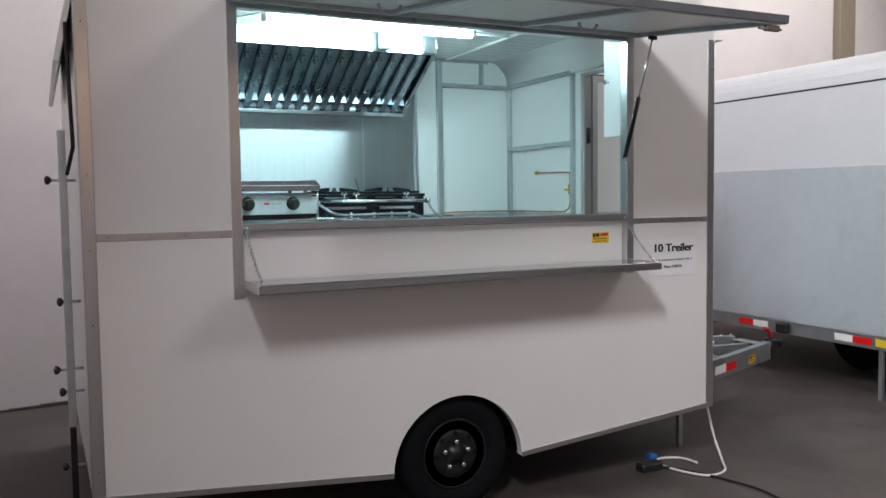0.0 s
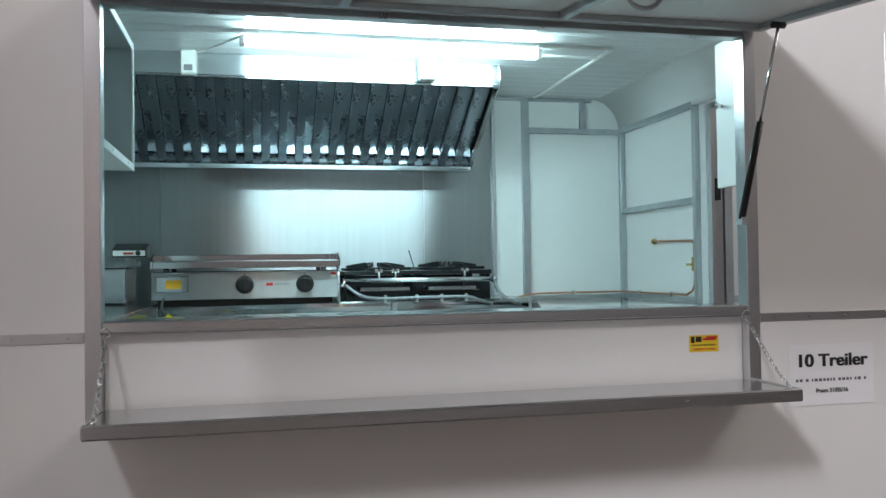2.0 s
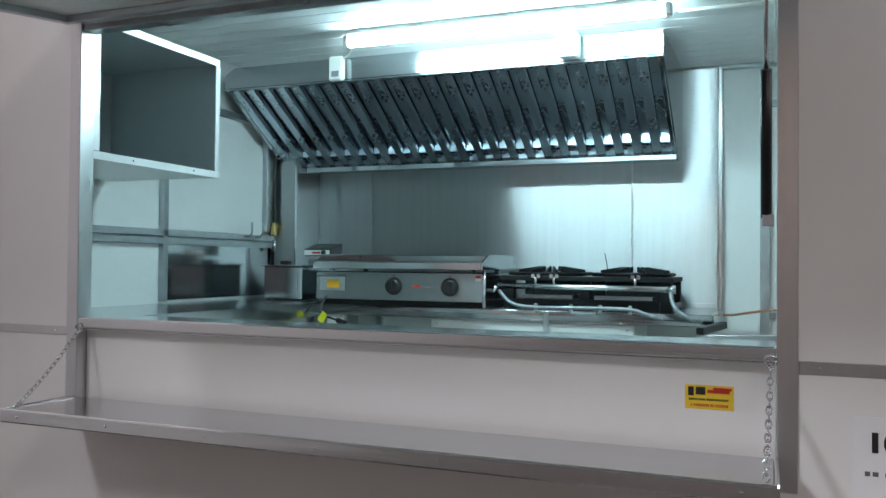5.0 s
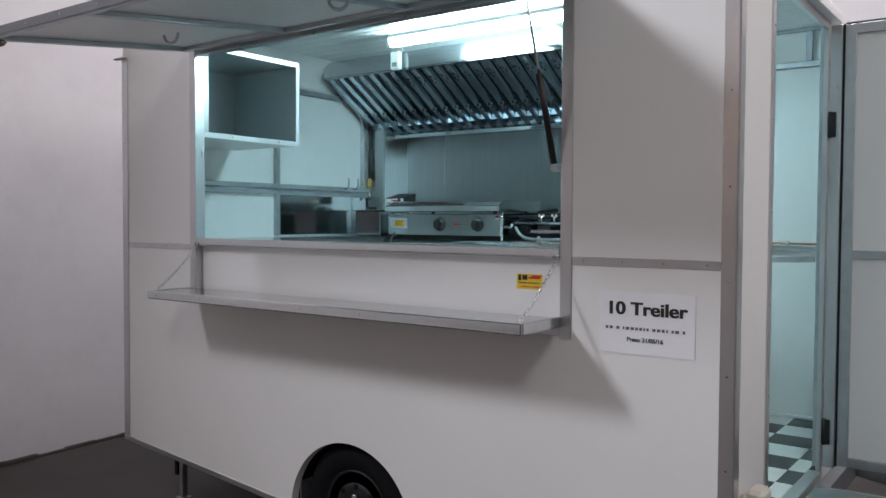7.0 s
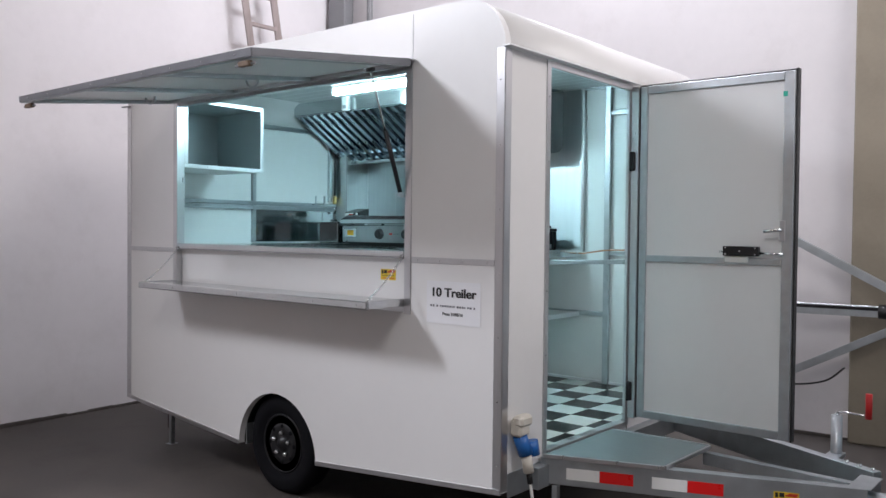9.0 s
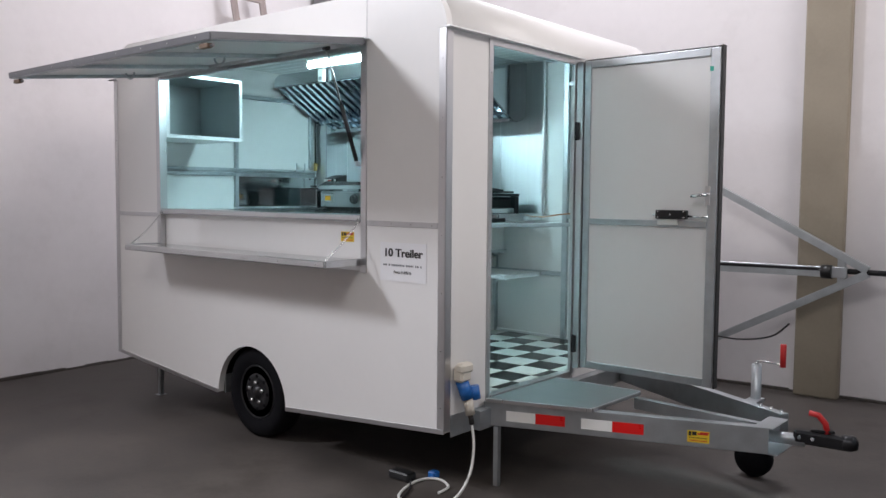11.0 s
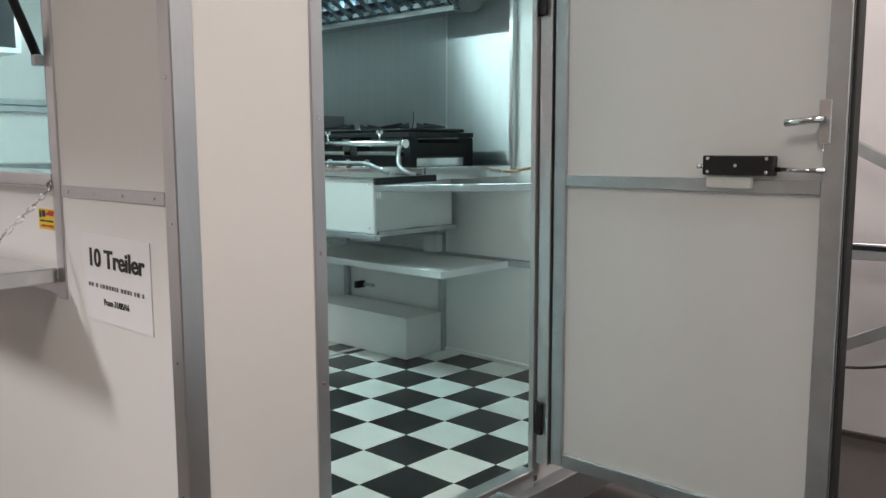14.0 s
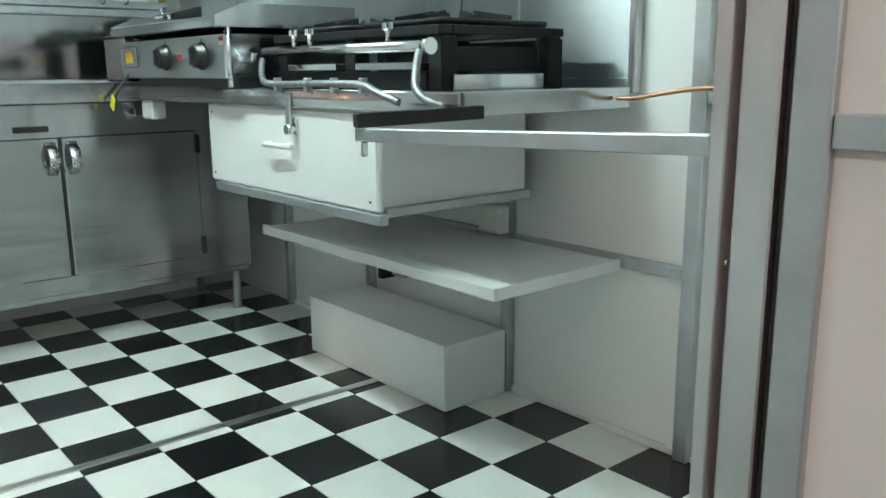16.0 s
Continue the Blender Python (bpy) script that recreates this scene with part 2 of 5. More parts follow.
def plate(outer, holes, place, depth):
    """A sheet with openings: the loops are 2D, place(u, v) puts them in space, depth is the thickness as a vector."""
    bm = bmesh.new()
    edges = []
    for loop in (outer, *holes):
        vs = [bm.verts.new(place(*p)) for p in loop]
        edges += [bm.edges.new((vs[i], vs[(i + 1) % len(vs)])) for i in range(len(vs))]
    r = bmesh.ops.triangle_fill(bm, edges=edges, use_beauty=True, use_dissolve=False)
    faces = [g for g in r["geom"] if isinstance(g, bmesh.types.BMFace)]
    e = bmesh.ops.extrude_face_region(bm, geom=faces)
    bmesh.ops.translate(bm, verts=[g for g in e["geom"] if isinstance(g, bmesh.types.BMVert)], vec=depth)
    bmesh.ops.recalc_face_normals(bm, faces=bm.faces)
    return bm


def prism(poly, axis, a, b, bevel=0.0):
    """A closed outline drawn out along an axis from a to b."""
    bm = bmesh.new()
    put = {"x": lambda u, v, w: (w, u, v), "y": lambda u, v, w: (u, w, v), "z": lambda u, v, w: (u, v, w)}[axis]
    ra = [bm.verts.new(put(u, v, a)) for u, v in poly]
    rb = [bm.verts.new(put(u, v, b)) for u, v in poly]
    n = len(poly)
    bm.faces.new(ra)
    bm.faces.new(rb[::-1])
    for i in range(n):
        bm.faces.new((ra[i], rb[i], rb[(i + 1) % n], ra[(i + 1) % n]))
    bmesh.ops.recalc_face_normals(bm, faces=bm.faces)
    if bevel:
        bmesh.ops.bevel(bm, geom=list(bm.edges), offset=bevel, segments=1, affect="EDGES")
    return bm


PLACE = {}


def thing(name, base, label, category, group="", kind=""):
    ob = new(name)
    ob.empty_display_size = 0.1
    ob.location = base
    PLACE[ob] = Vector(base)
    return tagged(ob, label, category, group, kind)


def part(name, bm, mat, parent=None, label="", kind=""):
    """Links a bmesh as one mesh object, its origin at its middle, under a thing or a part."""
    me = bpy.data.meshes.new(name)
    lo = Vector([min(v.co[i] for v in bm.verts) for i in range(3)])
    hi = Vector([max(v.co[i] for v in bm.verts) for i in range(3)])
    c = (lo + hi) / 2
    bmesh.ops.translate(bm, verts=bm.verts, vec=-c)
    bm.to_mesh(me)
    bm.free()
    me.materials.append(mat)
    ob = new(name, me)
    PLACE[ob] = c
    if parent is not None:
        ob.parent = parent
        ob.location = c - PLACE[parent]
    else:
        ob.location = c
    return tagged(ob, label, kind=kind)


def again(ob, shift, parent=None):
    """Another piece on the same mesh, shifted."""
    o = bpy.data.objects.new(ob.name.split(".")[0], ob.data)
    scene.collection.objects.link(o)
    p = parent or ob.parent
    o.parent = p
    PLACE[o] = PLACE[ob] + Vector(shift)
    o.location = PLACE[o] - (PLACE[p] if p else Vector())
    if "label" in ob:
        o["label"] = ob["label"]
    return o


def solo(name, bm, mat, label, category, group="", kind=""):
    return tagged(part(name, bm, mat), label, category, group, kind)


def bars(parent, name, x0, x1, z0, z1, place, mat, rows=3, seed=1, depth=(0, -0.0006, 0)):
    """Rows of plain bars in place of small writing."""
    rnd = random.Random(seed)
    h = (z1 - z0) / rows
    bm = bmesh.new()
    for r in range(rows):
        x = x0
        while x < x1 - 0.004:
            w = min(rnd.uniform(0.004, 0.009) * (x1 - x0) / 0.2, x1 - x)
            p = [Vector(place(u, v)) for u, v in ((x, z0 + h * (r + 0.25)), (x + w, z0 + h * (r + 0.25)), (x + w, z0 + h * (r + 0.75)), (x, z0 + h * (r + 0.75)))]
            lo = [bm.verts.new(q) for q in p]
            hi = [bm.verts.new(q + Vector(depth)) for q in p]
            bm.faces.new(hi)
            for i in range(4):
                bm.faces.new((lo[i], lo[(i + 1) % 4], hi[(i + 1) % 4], hi[i]))
            x += w + (0.0035 if rnd.random() < 0.85 else 0.009) * (x1 - x0) / 0.2
    return part(name, bm, mat, parent)


def text(name, body, size, m, mat, parent, bold=0.02):
    cu = bpy.data.curves.new(name, "FONT")
    cu.body, cu.size, cu.align_x, cu.align_y, cu.extrude = body, size, "CENTER", "CENTER", 0.0004
    cu.offset = size * 0.018
    tmp = bpy.data.objects.new(name, cu)
    scene.collection.objects.link(tmp)
    me = bpy.data.meshes.new_from_object(tmp.evaluated_get(bpy.context.evaluated_depsgraph_get()))
    bpy.data.objects.remove(tmp)
    bm = bmesh.new()
    bm.from_mesh(me)
    bpy.data.meshes.remove(me)
    if bold:
        more = bmesh.ops.duplicate(bm, geom=bm.verts[:] + bm.edges[:] + bm.faces[:])["geom"]
        bmesh.ops.translate(bm, verts=[g for g in more if isinstance(g, bmesh.types.BMVert)], vec=(size * bold, 0, 0.0003))
    bmesh.ops.transform(bm, matrix=m, verts=bm.verts)
    return part(name, bm, mat, parent)


# ---- the hall ----
TILT_HALL = math.radians(4.2)
CA, SA = math.cos(TILT_HALL), math.sin(TILT_HALL)
CORNER = Vector((-1.29, 6.41, 0))


def hall(u, v, z=0):
    """A place in the hall: u along the back wall from the corner, v out from it."""
    return Vector((CORNER.x + u * CA + v * SA, CORNER.y + u * SA - v * CA, z))


def hall_box(u0, u1, v0, v1, z0, z1, bevel=0.0):
    bm = bmesh.new()
    box(bm, u0, u1, -v1, -v0, z0, z1, bevel)
    bmesh.ops.transform(bm, matrix=Matrix.Translation(CORNER) @ Matrix.Rotation(TILT_HALL, 4, "Z"), verts=bm.verts)
    return bm


solo("floor", hall_box(-0.3, 14, -0.3, 14, -0.15, 0), CONCRETE, "dark worn concrete hall floor", "floor", kind="structure")
solo("wall_north", hall_box(-0.25, 14, -0.25, 0, 0, 6.6), PLASTER, "white painted hall wall", "wall", kind="structure")
solo("wall_west", hall_box(-0.25, 0, 0.002, 14, 0, 6.6), PLASTER, "white painted hall wall", "wall", kind="structure")
# Far walls and ceiling are unseen; their grey holds down bounced light.
solo("wall_east", hall_box(13.7, 14, 0.002, 14, 0, 6.6), DIMWALL, "unseen hall wall, grey to cut bounced light", "wall", kind="structure")
solo("wall_south", hall_box(0.002, 13.698, 13.7, 14, 0, 6.6), DIMWALL, "unseen hall wall, grey to cut bounced light", "wall", kind="structure")
solo("ceiling", hall_box(-0.3, 14, -0.25, 14, 6.602, 6.75), DIMWALL, "unseen hall ceiling, grey to cut bounced light", "ceiling", kind="structure")
for u in (5.06, 10.2):
    solo("column", hall_box(u, u + 0.31, 0.002, 0.10, 0, 6.6, 0.01), COLUMNPAINT, "beige painted concrete wall column", "column", kind="structure")
solo("column", hall_box(0.05, 0.28, 0.002, 0.14, 0, 6.6, 0.01), GREYPAINT, "grey painted steel column in the hall corner", "column", kind="structure")
solo("wall_pipe", rod(hall(0.3, 0.05, 4.55), hall(0.9, 0.05, 4.6), 0.025), GREYPAINT, "grey metal conduit along the hall wall", "pipe")
solo("wall_pipe", rod(hall(0.55, 0.06, 1.0), hall(0.55, 0.06, 6.5), 0.03), GREYPAINT, "grey metal pipe up the hall wall", "pipe")
bm = bmesh.new()
rnd = random.Random(4)
for i in range(60):
    u = i * 0.2
    box(bm, u, u + 0.21, -0.03, -0.003, 0.001, 0.012 + rnd.random() * 0.012)
bmesh.ops.transform(bm, matrix=Matrix.Translation(CORNER) @ Matrix.Rotation(TILT_HALL, 4, "Z"), verts=bm.verts)
solo("baseboard", bm, CONCRETE, "rough dark mortar edge along the wall foot", "baseboard", kind="structure")
bm = bmesh.new()
for i in range(50):
    u = i * 0.2
    box(bm, 0.003, 0.03, -u - 0.21, -u, 0.001, 0.012 + rnd.random() * 0.016)
bmesh.ops.transform(bm, matrix=Matrix.Translation(CORNER) @ Matrix.Rotation(TILT_HALL, 4, "Z"), verts=bm.verts)
solo("baseboard", bm, CONCRETE, "rough dark mortar edge along the wall foot", "baseboard", kind="structure")

# ---- the food trailer: shell ----
X0, X1, Y0, Y1 = 0.10, 3.185, 3.28, 5.395
ZF, ZR, RAD = 0.45, 2.507, 0.235
T = 0.04
TE = 0.015
OX0, OX1, OZ0, OZ1 = 0.688, 2.610, 1.085, 2.25
trailer = thing("food_trailer", (1.64, 4.32, 0), "white panelled food trailer with aluminium edges, serving hatch open", "trailer")


def arc(cx, cz, r, a0, a1, n=12):
    return [(cx + r * math.cos(radians(a0 + (a1 - a0) * i / n)), cz + r * math.sin(radians(a0 + (a1 - a0) * i / n))) for i in range(n + 1)]


def top_profile(inset=0.0):
    r = RAD - inset
    return arc(X1 - RAD, ZR - RAD, r, 0, 90) + arc(X0 + RAD, ZR - RAD, r, 90, 180)


WHX, WHZ, WHR = 1.655, 0.275, 0.278
ARCH = [(x, z) for x, z in arc(WHX, 0.232, 0.33, 180, 0, 24)]
front_outline = [(X0, 0.34), *ARCH, (X1, 0.33), *top_profile()]
hatch = [(OX0, OZ0), (OX1, OZ0), (OX1, OZ1), (OX0, OZ1)]
front = part("front_wall", plate(front_outline, [hatch], lambda u, v: (u, Y0, v), (0, T, 0)), WHITE, trailer)
back_outline = [(X0, 0.34), *ARCH, (X1, 0.33), *top_profile()]
back = part("back_wall", plate(back_outline, [], lambda u, v: (u, Y1 - T, v), (0, T, 0)), LINING, trailer)
DY0, DY1, DZ1 = 3.635, 4.425, 2.24
end_outline = [(Y0 + T, 0.33), (DY0 - 0.02, 0.33), (DY0 - 0.02, DZ1 + 0.02), (DY1 + 0.03, DZ1 + 0.02), (DY1 + 0.03, 0.33), (Y1 - T, 0.33), (Y1 - T, ZR - RAD), (Y0 + T, ZR - RAD)]
endwall = part("end_wall", plate(end_outline, [], lambda u, v: (X1 - TE, u, v), (TE, 0, 0)), WHITE, trailer)
part("door_sill", B(X1 - T, X1 + 0.012, DY0 + 0.002, DY1 - 0.002, 0.33, ZF + 0.006, bevel=0.003), ALU, trailer)
rear_outline = [(Y0 + T, 0.34), (Y1 - T, 0.34), (Y1 - T, ZR - RAD), (Y0 + T, ZR - RAD)]
part("rear_wall", plate(rear_outline, [], lambda u, v: (X0, u, v), (T, 0, 0)), LINING, trailer)
roof_poly = top_profile() + top_profile(T)[::-1]
roof = part("roof", prism(roof_poly, "y", Y0 + T + 0.001, Y1 - T - 0.001), WHITE, trailer)
for p in roof.data.polygons:
    p.use_smooth = abs(p.normal.y) < 0.5 and 0.02 < abs(p.normal.x) < 0.999
# ceiling of narrow plastic planks
y = Y0 + T + 0.004
while y < Y1 - T - 0.05:
    w = min(0.098, Y1 - T - 0.004 - y)
    part("ceiling_plank", B(X0 + 0.19, X1 - 0.19, y, y + w, 2.452, 2.463, bevel=0.002), PVC, trailer)
    y += 0.1
# floor slab and tiles
WB0, WB1, WBY = 1.285, 2.025, 3.60
part("floor_slab", B(X0 + T + 0.002, X1 - TE - 0.002, WBY, Y1 - T - 0.002, 0.36, ZF - 0.004, bevel=0), GROUT, trailer)
part("floor_slab", B(X0 + T + 0.002, WB0, Y0 + T + 0.002, WBY - 0.0005, 0.36, ZF - 0.004, bevel=0), GROUT, trailer)
part("floor_slab", B(WB1, X1 - TE - 0.002, Y0 + T + 0.002, WBY - 0.0005, 0.36, ZF - 0.004, bevel=0), GROUT, trailer)
part("wheel_box", B(WB0 - 0.02, WB1 + 0.02, Y0 + T + 0.002, WBY + 0.01, 0.64, 0.655), LINING, trailer)
part("wheel_box", B(WB0 - 0.02, WB1 + 0.02, WBY, WBY + 0.01, ZF, 0.6395), LINING, trailer)
for x in (WB0 - 0.02, WB1 + 0.01):
    part("wheel_box", B(x, x + 0.01, Y0 + T + 0.002, WBY - 0.0005, ZF, 0.6395), LINING, trailer)
PITCH, PITCH_Y, TX, TY = 0.1995, 0.1955, 2.676, 4.386
tiles = thing("tiled_floor", (1.64, 4.32, ZF - 0.004), "black and white chequered vinyl tile floor", "floor", kind="structure")
shared = {}
ix0, ix1 = math.floor((X0 + T - TX) / PITCH), math.ceil((X1 - T - TX) / PITCH)
iy0, iy1 = math.floor((Y0 + T - TY) / PITCH_Y), math.ceil((Y1 - T - TY) / PITCH_Y)
for i in range(ix0, ix1):
    for j in range(iy0, iy1):
        a, b = max(TX + i * PITCH, X0 + T + 0.003), min(TX + (i + 1) * PITCH, X1 - T - 0.003)
        c, d = max(TY + j * PITCH_Y, Y0 + T + 0.003), min(TY + (j + 1) * PITCH_Y, Y1 - T - 0.003)
        if b - a < 0.01 or d - c < 0.01 or (c < WBY - 0.05 and b > WB0 + 0.02 and a < WB1 - 0.02):
            continue
        dark = (i + j) % 2 == 1
        key = (round(b - a, 3), round(d - c, 3), dark)
        if key in shared:
            again(shared[key], Vector(((a + b) / 2, (c + d) / 2, PLACE[shared[key]].z)) - PLACE[shared[key]])
        else:
            shared[key] = part("tile", B(a + 0.0008, b - 0.0008, c + 0.0008, d - 0.0008, ZF - 0.004, ZF, bevel=0.0008), TILEBLACK if dark else TILEWHITE, tiles)
solo("floor_strip", B(1.615, 1.645, Y0 + 0.5, 5.085, ZF + 0.0005, ZF + 0.004, bevel=0.001), ALU, "flat aluminium strip across the tiled floor", "trim", kind="structure")

# outer trims
EPS = 0.003


def trim(name, *spec, mat=ALU, bevel=0.0015, parent=None, label=""):
    return part(name, B(*spec, bevel=bevel), mat, parent or trailer, label)


for x in ((X0, X0 + 0.045), (X1 - 0.045, X1)):
    trim("corner_trim", x[0], x[1], Y0 - EPS, Y0 - 0.0002, 0.335, ZR - RAD)
trim("corner_trim", X1 + 0.0002, X1 + EPS, Y0 - EPS, Y0 + 0.045, 0.335, ZR - RAD)
trim("corner_trim", X1 + 0.0002, X1 + EPS, Y1 - 0.045, Y1, 0.335, ZR - RAD)
trim("corner_trim", X0 - EPS, X0 - 0.0002, Y0 - EPS, Y0 + 0.045, 0.345, ZR - RAD)
for a, b in ((X0 + 0.046, OX0 - 0.042), (OX1 + 0.042, X1 - 0.046)):
    trim("middle_trim", a, b, Y0 - EPS, Y0 - 0.0002, 1.322, 1.350)
    for k in range(4):
        part("rivet", lathe([(0.004, 0), (0.003, -0.002)], (a + (b - a) * (k + 0.3) / 3.6, Y0 - EPS, 1.336), "y", 10), CHROME, trailer)
# hatch surround
trim("hatch_trim", OX0 - 0.041, OX0 + 0.001, Y0 - 0.005, Y0 + 0.05, OZ0 - 0.01, OZ1 + 0.02)
trim("hatch_trim", OX1 - 0.001, OX1 + 0.041, Y0 - 0.005, Y0 + 0.05, OZ0 - 0.01, OZ1 + 0.02)
trim("hatch_trim", OX0 + 0.002, OX1 - 0.002, Y0 + 0.002, Y0 + 0.05, OZ1 - 0.02, OZ1 + 0.019)
# lower edge trims along the slanted skirt
for p0, p1 in (((X0, Y0 - 0.002, 0.345), (WHX - 0.33, Y0 - 0.002, 0.24)), ((WHX + 0.33, Y0 - 0.002, 0.24), (X1, Y0 - 0.002, 0.336))):
    part("skirt_trim", beam(p0, p1, 0.006, 0.024, 0.001), ALU, trailer)
trim("skirt_trim", X1 + 0.0002, X1 + EPS, Y0 + 0.046, Y1, 0.30, 0.41, mat=GALV)
trim("door_head_drip", X1 - 0.002, X1 + 0.04, Y0 - 0.02, 4.50, 2.268, 2.275, mat=WHITEALU)
trim("hatch_drip", OX0 - 0.06, OX1 + 0.06, Y0 - 0.035, Y0 - 0.0002, 2.272, 2.278, mat=WHITEALU)
trim("corner_cap", X0 - 0.035, X0 + 0.05, Y0 - 0.03, Y0 - 0.006, 2.27, 2.277, mat=GREYPAINT)
trim("fascia_seam", 2.648, 2.652, Y0 - 0.0015, Y0 - 0.0002, 2.28, 2.49, mat=WHITEALU)
# door jambs
for y in ((DY0 - 0.03, DY0 + 0.004), (DY1 - 0.004, DY1 + 0.03)):
    trim("door_jamb", X1 - 0.012, X1 + 0.006, y[0], y[1], ZF - 0.02, DZ1 + 0.03)
trim("door_jamb", X1 - 0.012, X1 + 0.006, DY0 + 0.005, DY1 - 0.005, DZ1 - 0.004, DZ1 + 0.03)



def bullnose(name, x0, x1, y0, y1, z0, z1, mat, parent, label=""):
    """A folded sheet edge with a softly rounded outer face."""
    n = 8
    poly = [(y1, z0), *[(y0 + (y1 - y0) * 0.55 * (1 - math.sin(math.pi * (0.12 + 0.76 * k / n))), z0 + (z1 - z0) * k / n) for k in range(n + 1)], (y1, z1)]
    ob = part(name, prism(poly, "x", x0, x1), mat, parent, label)
    for p in ob.data.polygons:
        p.use_smooth = p.normal.y < -0.3
    return ob


# the panel under the serving hatch, and its ledge
trim("hatch_panel", OX0 + 0.002, OX1 - 0.002, Y0 + 0.032, Y0 + 0.055, OZ0, 1.3575, mat=WHITE)
trim("counter_edge", OX0 + 0.0015, OX1 - 0.0015, Y0 - 0.006, Y0 + 0.017, 1.345, 1.377, mat=EDGESTEEL, bevel=0.004)
trim("counter_return", OX0 + 0.002, OX1 - 0.002, Y0 + 0.0005, Y0 + 0.0165, 1.3405, 1.3445, mat=EDGESTEEL, bevel=0.001)
trim("serving_counter", OX0 + 0.002, OX1 - 0.002, Y0 + 0.0175, 3.43, 1.358, 1.3765, mat=STEEL_TOP, bevel=0.003)
shelf = part("serving_shelf", B(OX0 + 0.005, OX1 - 0.005, 3.03, Y0 - 0.006, 1.136, 1.144, bevel=0.002), STEEL_TOP, trailer, "folding stainless serving shelf on chains")
part("shelf_edge", B(OX0 - 0.004, OX1 + 0.004, 3.018, 3.030, 1.112, 1.149, bevel=0.004), EDGESTEEL, shelf)
for x in (OX0 - 0.004, OX1 - 0.004):
    part("shelf_edge", B(x, x + 0.008, 3.031, Y0 - 0.006, 1.112, 1.149, bevel=0.003), EDGESTEEL, shelf)
for k in range(7):
    part("rivet", lathe([(0.004, 0), (0.003, -0.002)], (OX0 + 0.06 + k * 0.3, 3.018, 1.130), "y", 10), CHROME, shelf)
trim("shelf_hinge", OX0 + 0.0, OX1 - 0.0, Y0 - 0.005, Y0 + 0.016, 1.083, 1.120, mat=ALU)


def chain(name, p0, p1, parent):
    p0, p1 = Vector(p0), Vector(p1)
    d = p1 - p0
    n = max(6, int(d.length / 0.017))
    bm = bmesh.new()
    q = d.to_track_quat("X", "Z").to_matrix().to_4x4()
    for i in range(n):
        s = (i + 0.5) / n
        c = p0 + d * s + Vector((0, 0, -0.012 * math.sin(math.pi * s)))
        m = Matrix.Translation(c) @ q @ Matrix.Rotation(math.pi / 2 * (i % 2), 4, "X")
        pts = [m @ Vector((0.012 * math.cos(a) * 1.0, 0.006 * math.sin(a), 0)) for a in [2 * math.pi * k / 10 for k in range(10)]]
        sweep(bm, pts, 0.0018, 5, closed=True)
    return part(name, bm, CHROME, parent, "thin bright steel chain", kind="stuff")


chain("chain", (OX0 + 0.02, 3.05, 1.150), (OX0 + 0.012, Y0 - 0.006, 1.342), shelf)
chain("chain", (OX1 - 0.02, 3.05, 1.150), (OX1 - 0.012, Y0 - 0.006, 1.342), shelf)
for x in (OX0 + 0.012, OX1 - 0.012):
    part("chain_hook", sweep(bmesh.new(), [(x + 0.012 * math.cos(a), Y0 - 0.008, 1.347 + 0.012 * math.sin(a)) for a in [k * math.pi / 4 for k in range(8)]], 0.003, 6, closed=True), CHROME, shelf)

# the raised flap
FX0, FX1 = 0.66, 2.66
HINGE, EDGE = Vector((0, 3.25, 2.262)), Vector((0, 2.34, 2.155))
fd = (EDGE - HINGE)
FM = Matrix.Translation((0, HINGE.y, HINGE.z)) @ Matrix.Rotation(math.atan2(-fd.z, -fd.y), 4, "X")
FL = fd.length
flap = part("hatch_flap", B(FX0, FX1, -FL, 0, 0.0, 0.014, bevel=0.002, m=FM), WHITE, trailer, "white hatch flap propped open, grey tube frame")
for spec in ((FX0, FX1, -FL, -FL + 0.03), (FX0, FX1, -0.032, -0.002), (FX0, FX0 + 0.03, -FL + 0.031, -0.033), (FX1 - 0.03, FX1, -FL + 0.031, -0.033), (1.32, 1.35, -FL + 0.031, -0.033), (1.97, 2.00, -FL + 0.031, -0.033)):
    part("frame_bar", B(*spec, -0.020, -0.0005, bevel=0.002, m=FM), GALV, flap)
part("edge_trim", B(FX0 - 0.003, FX1 + 0.003, -FL - 0.004, -FL - 0.0005, -0.016, 0.016, bevel=0.001, m=FM), EDGEGREY, flap)
for x in (FX0 - 0.004, FX1 + 0.0005):
    part("edge_trim", B(x, x + 0.0035, -FL, 0, -0.016, 0.016, bevel=0.001, m=FM), EDGEGREY, flap)
for x in (1.15, 2.04):
    pts = [FM @ Vector((x + 0.045 * math.cos(a), -0.44, -0.028 - 0.035 * math.sin(a))) for a in [k * math.pi / 8 for k in range(9)]]
    part("strap_handle", sweep(bmesh.new(), pts, 0.006, 6), GALV, flap)
for x in (FX0 + 0.03, FX1 - 0.10):
    part("latch", B(x, x + 0.07, -FL + 0.005, -FL + 0.03, -0.05, -0.027, bevel=0.004, m=FM), RUST, flap, "rusty latch")
    part("latch_bolt", sweep(bmesh.new(), [FM @ Vector((x - 0.03, -FL + 0.02, -0.04)), FM @ Vector((x + 0.09, -FL + 0.02, -0.04))], 0.006), GREYPAINT, flap)
part("peeled_label", B(2.5, 2.62, -FL + 0.10, -FL + 0.16, -0.0025, -0.0008, bevel=0, m=FM), IVORY, flap)
rv = None
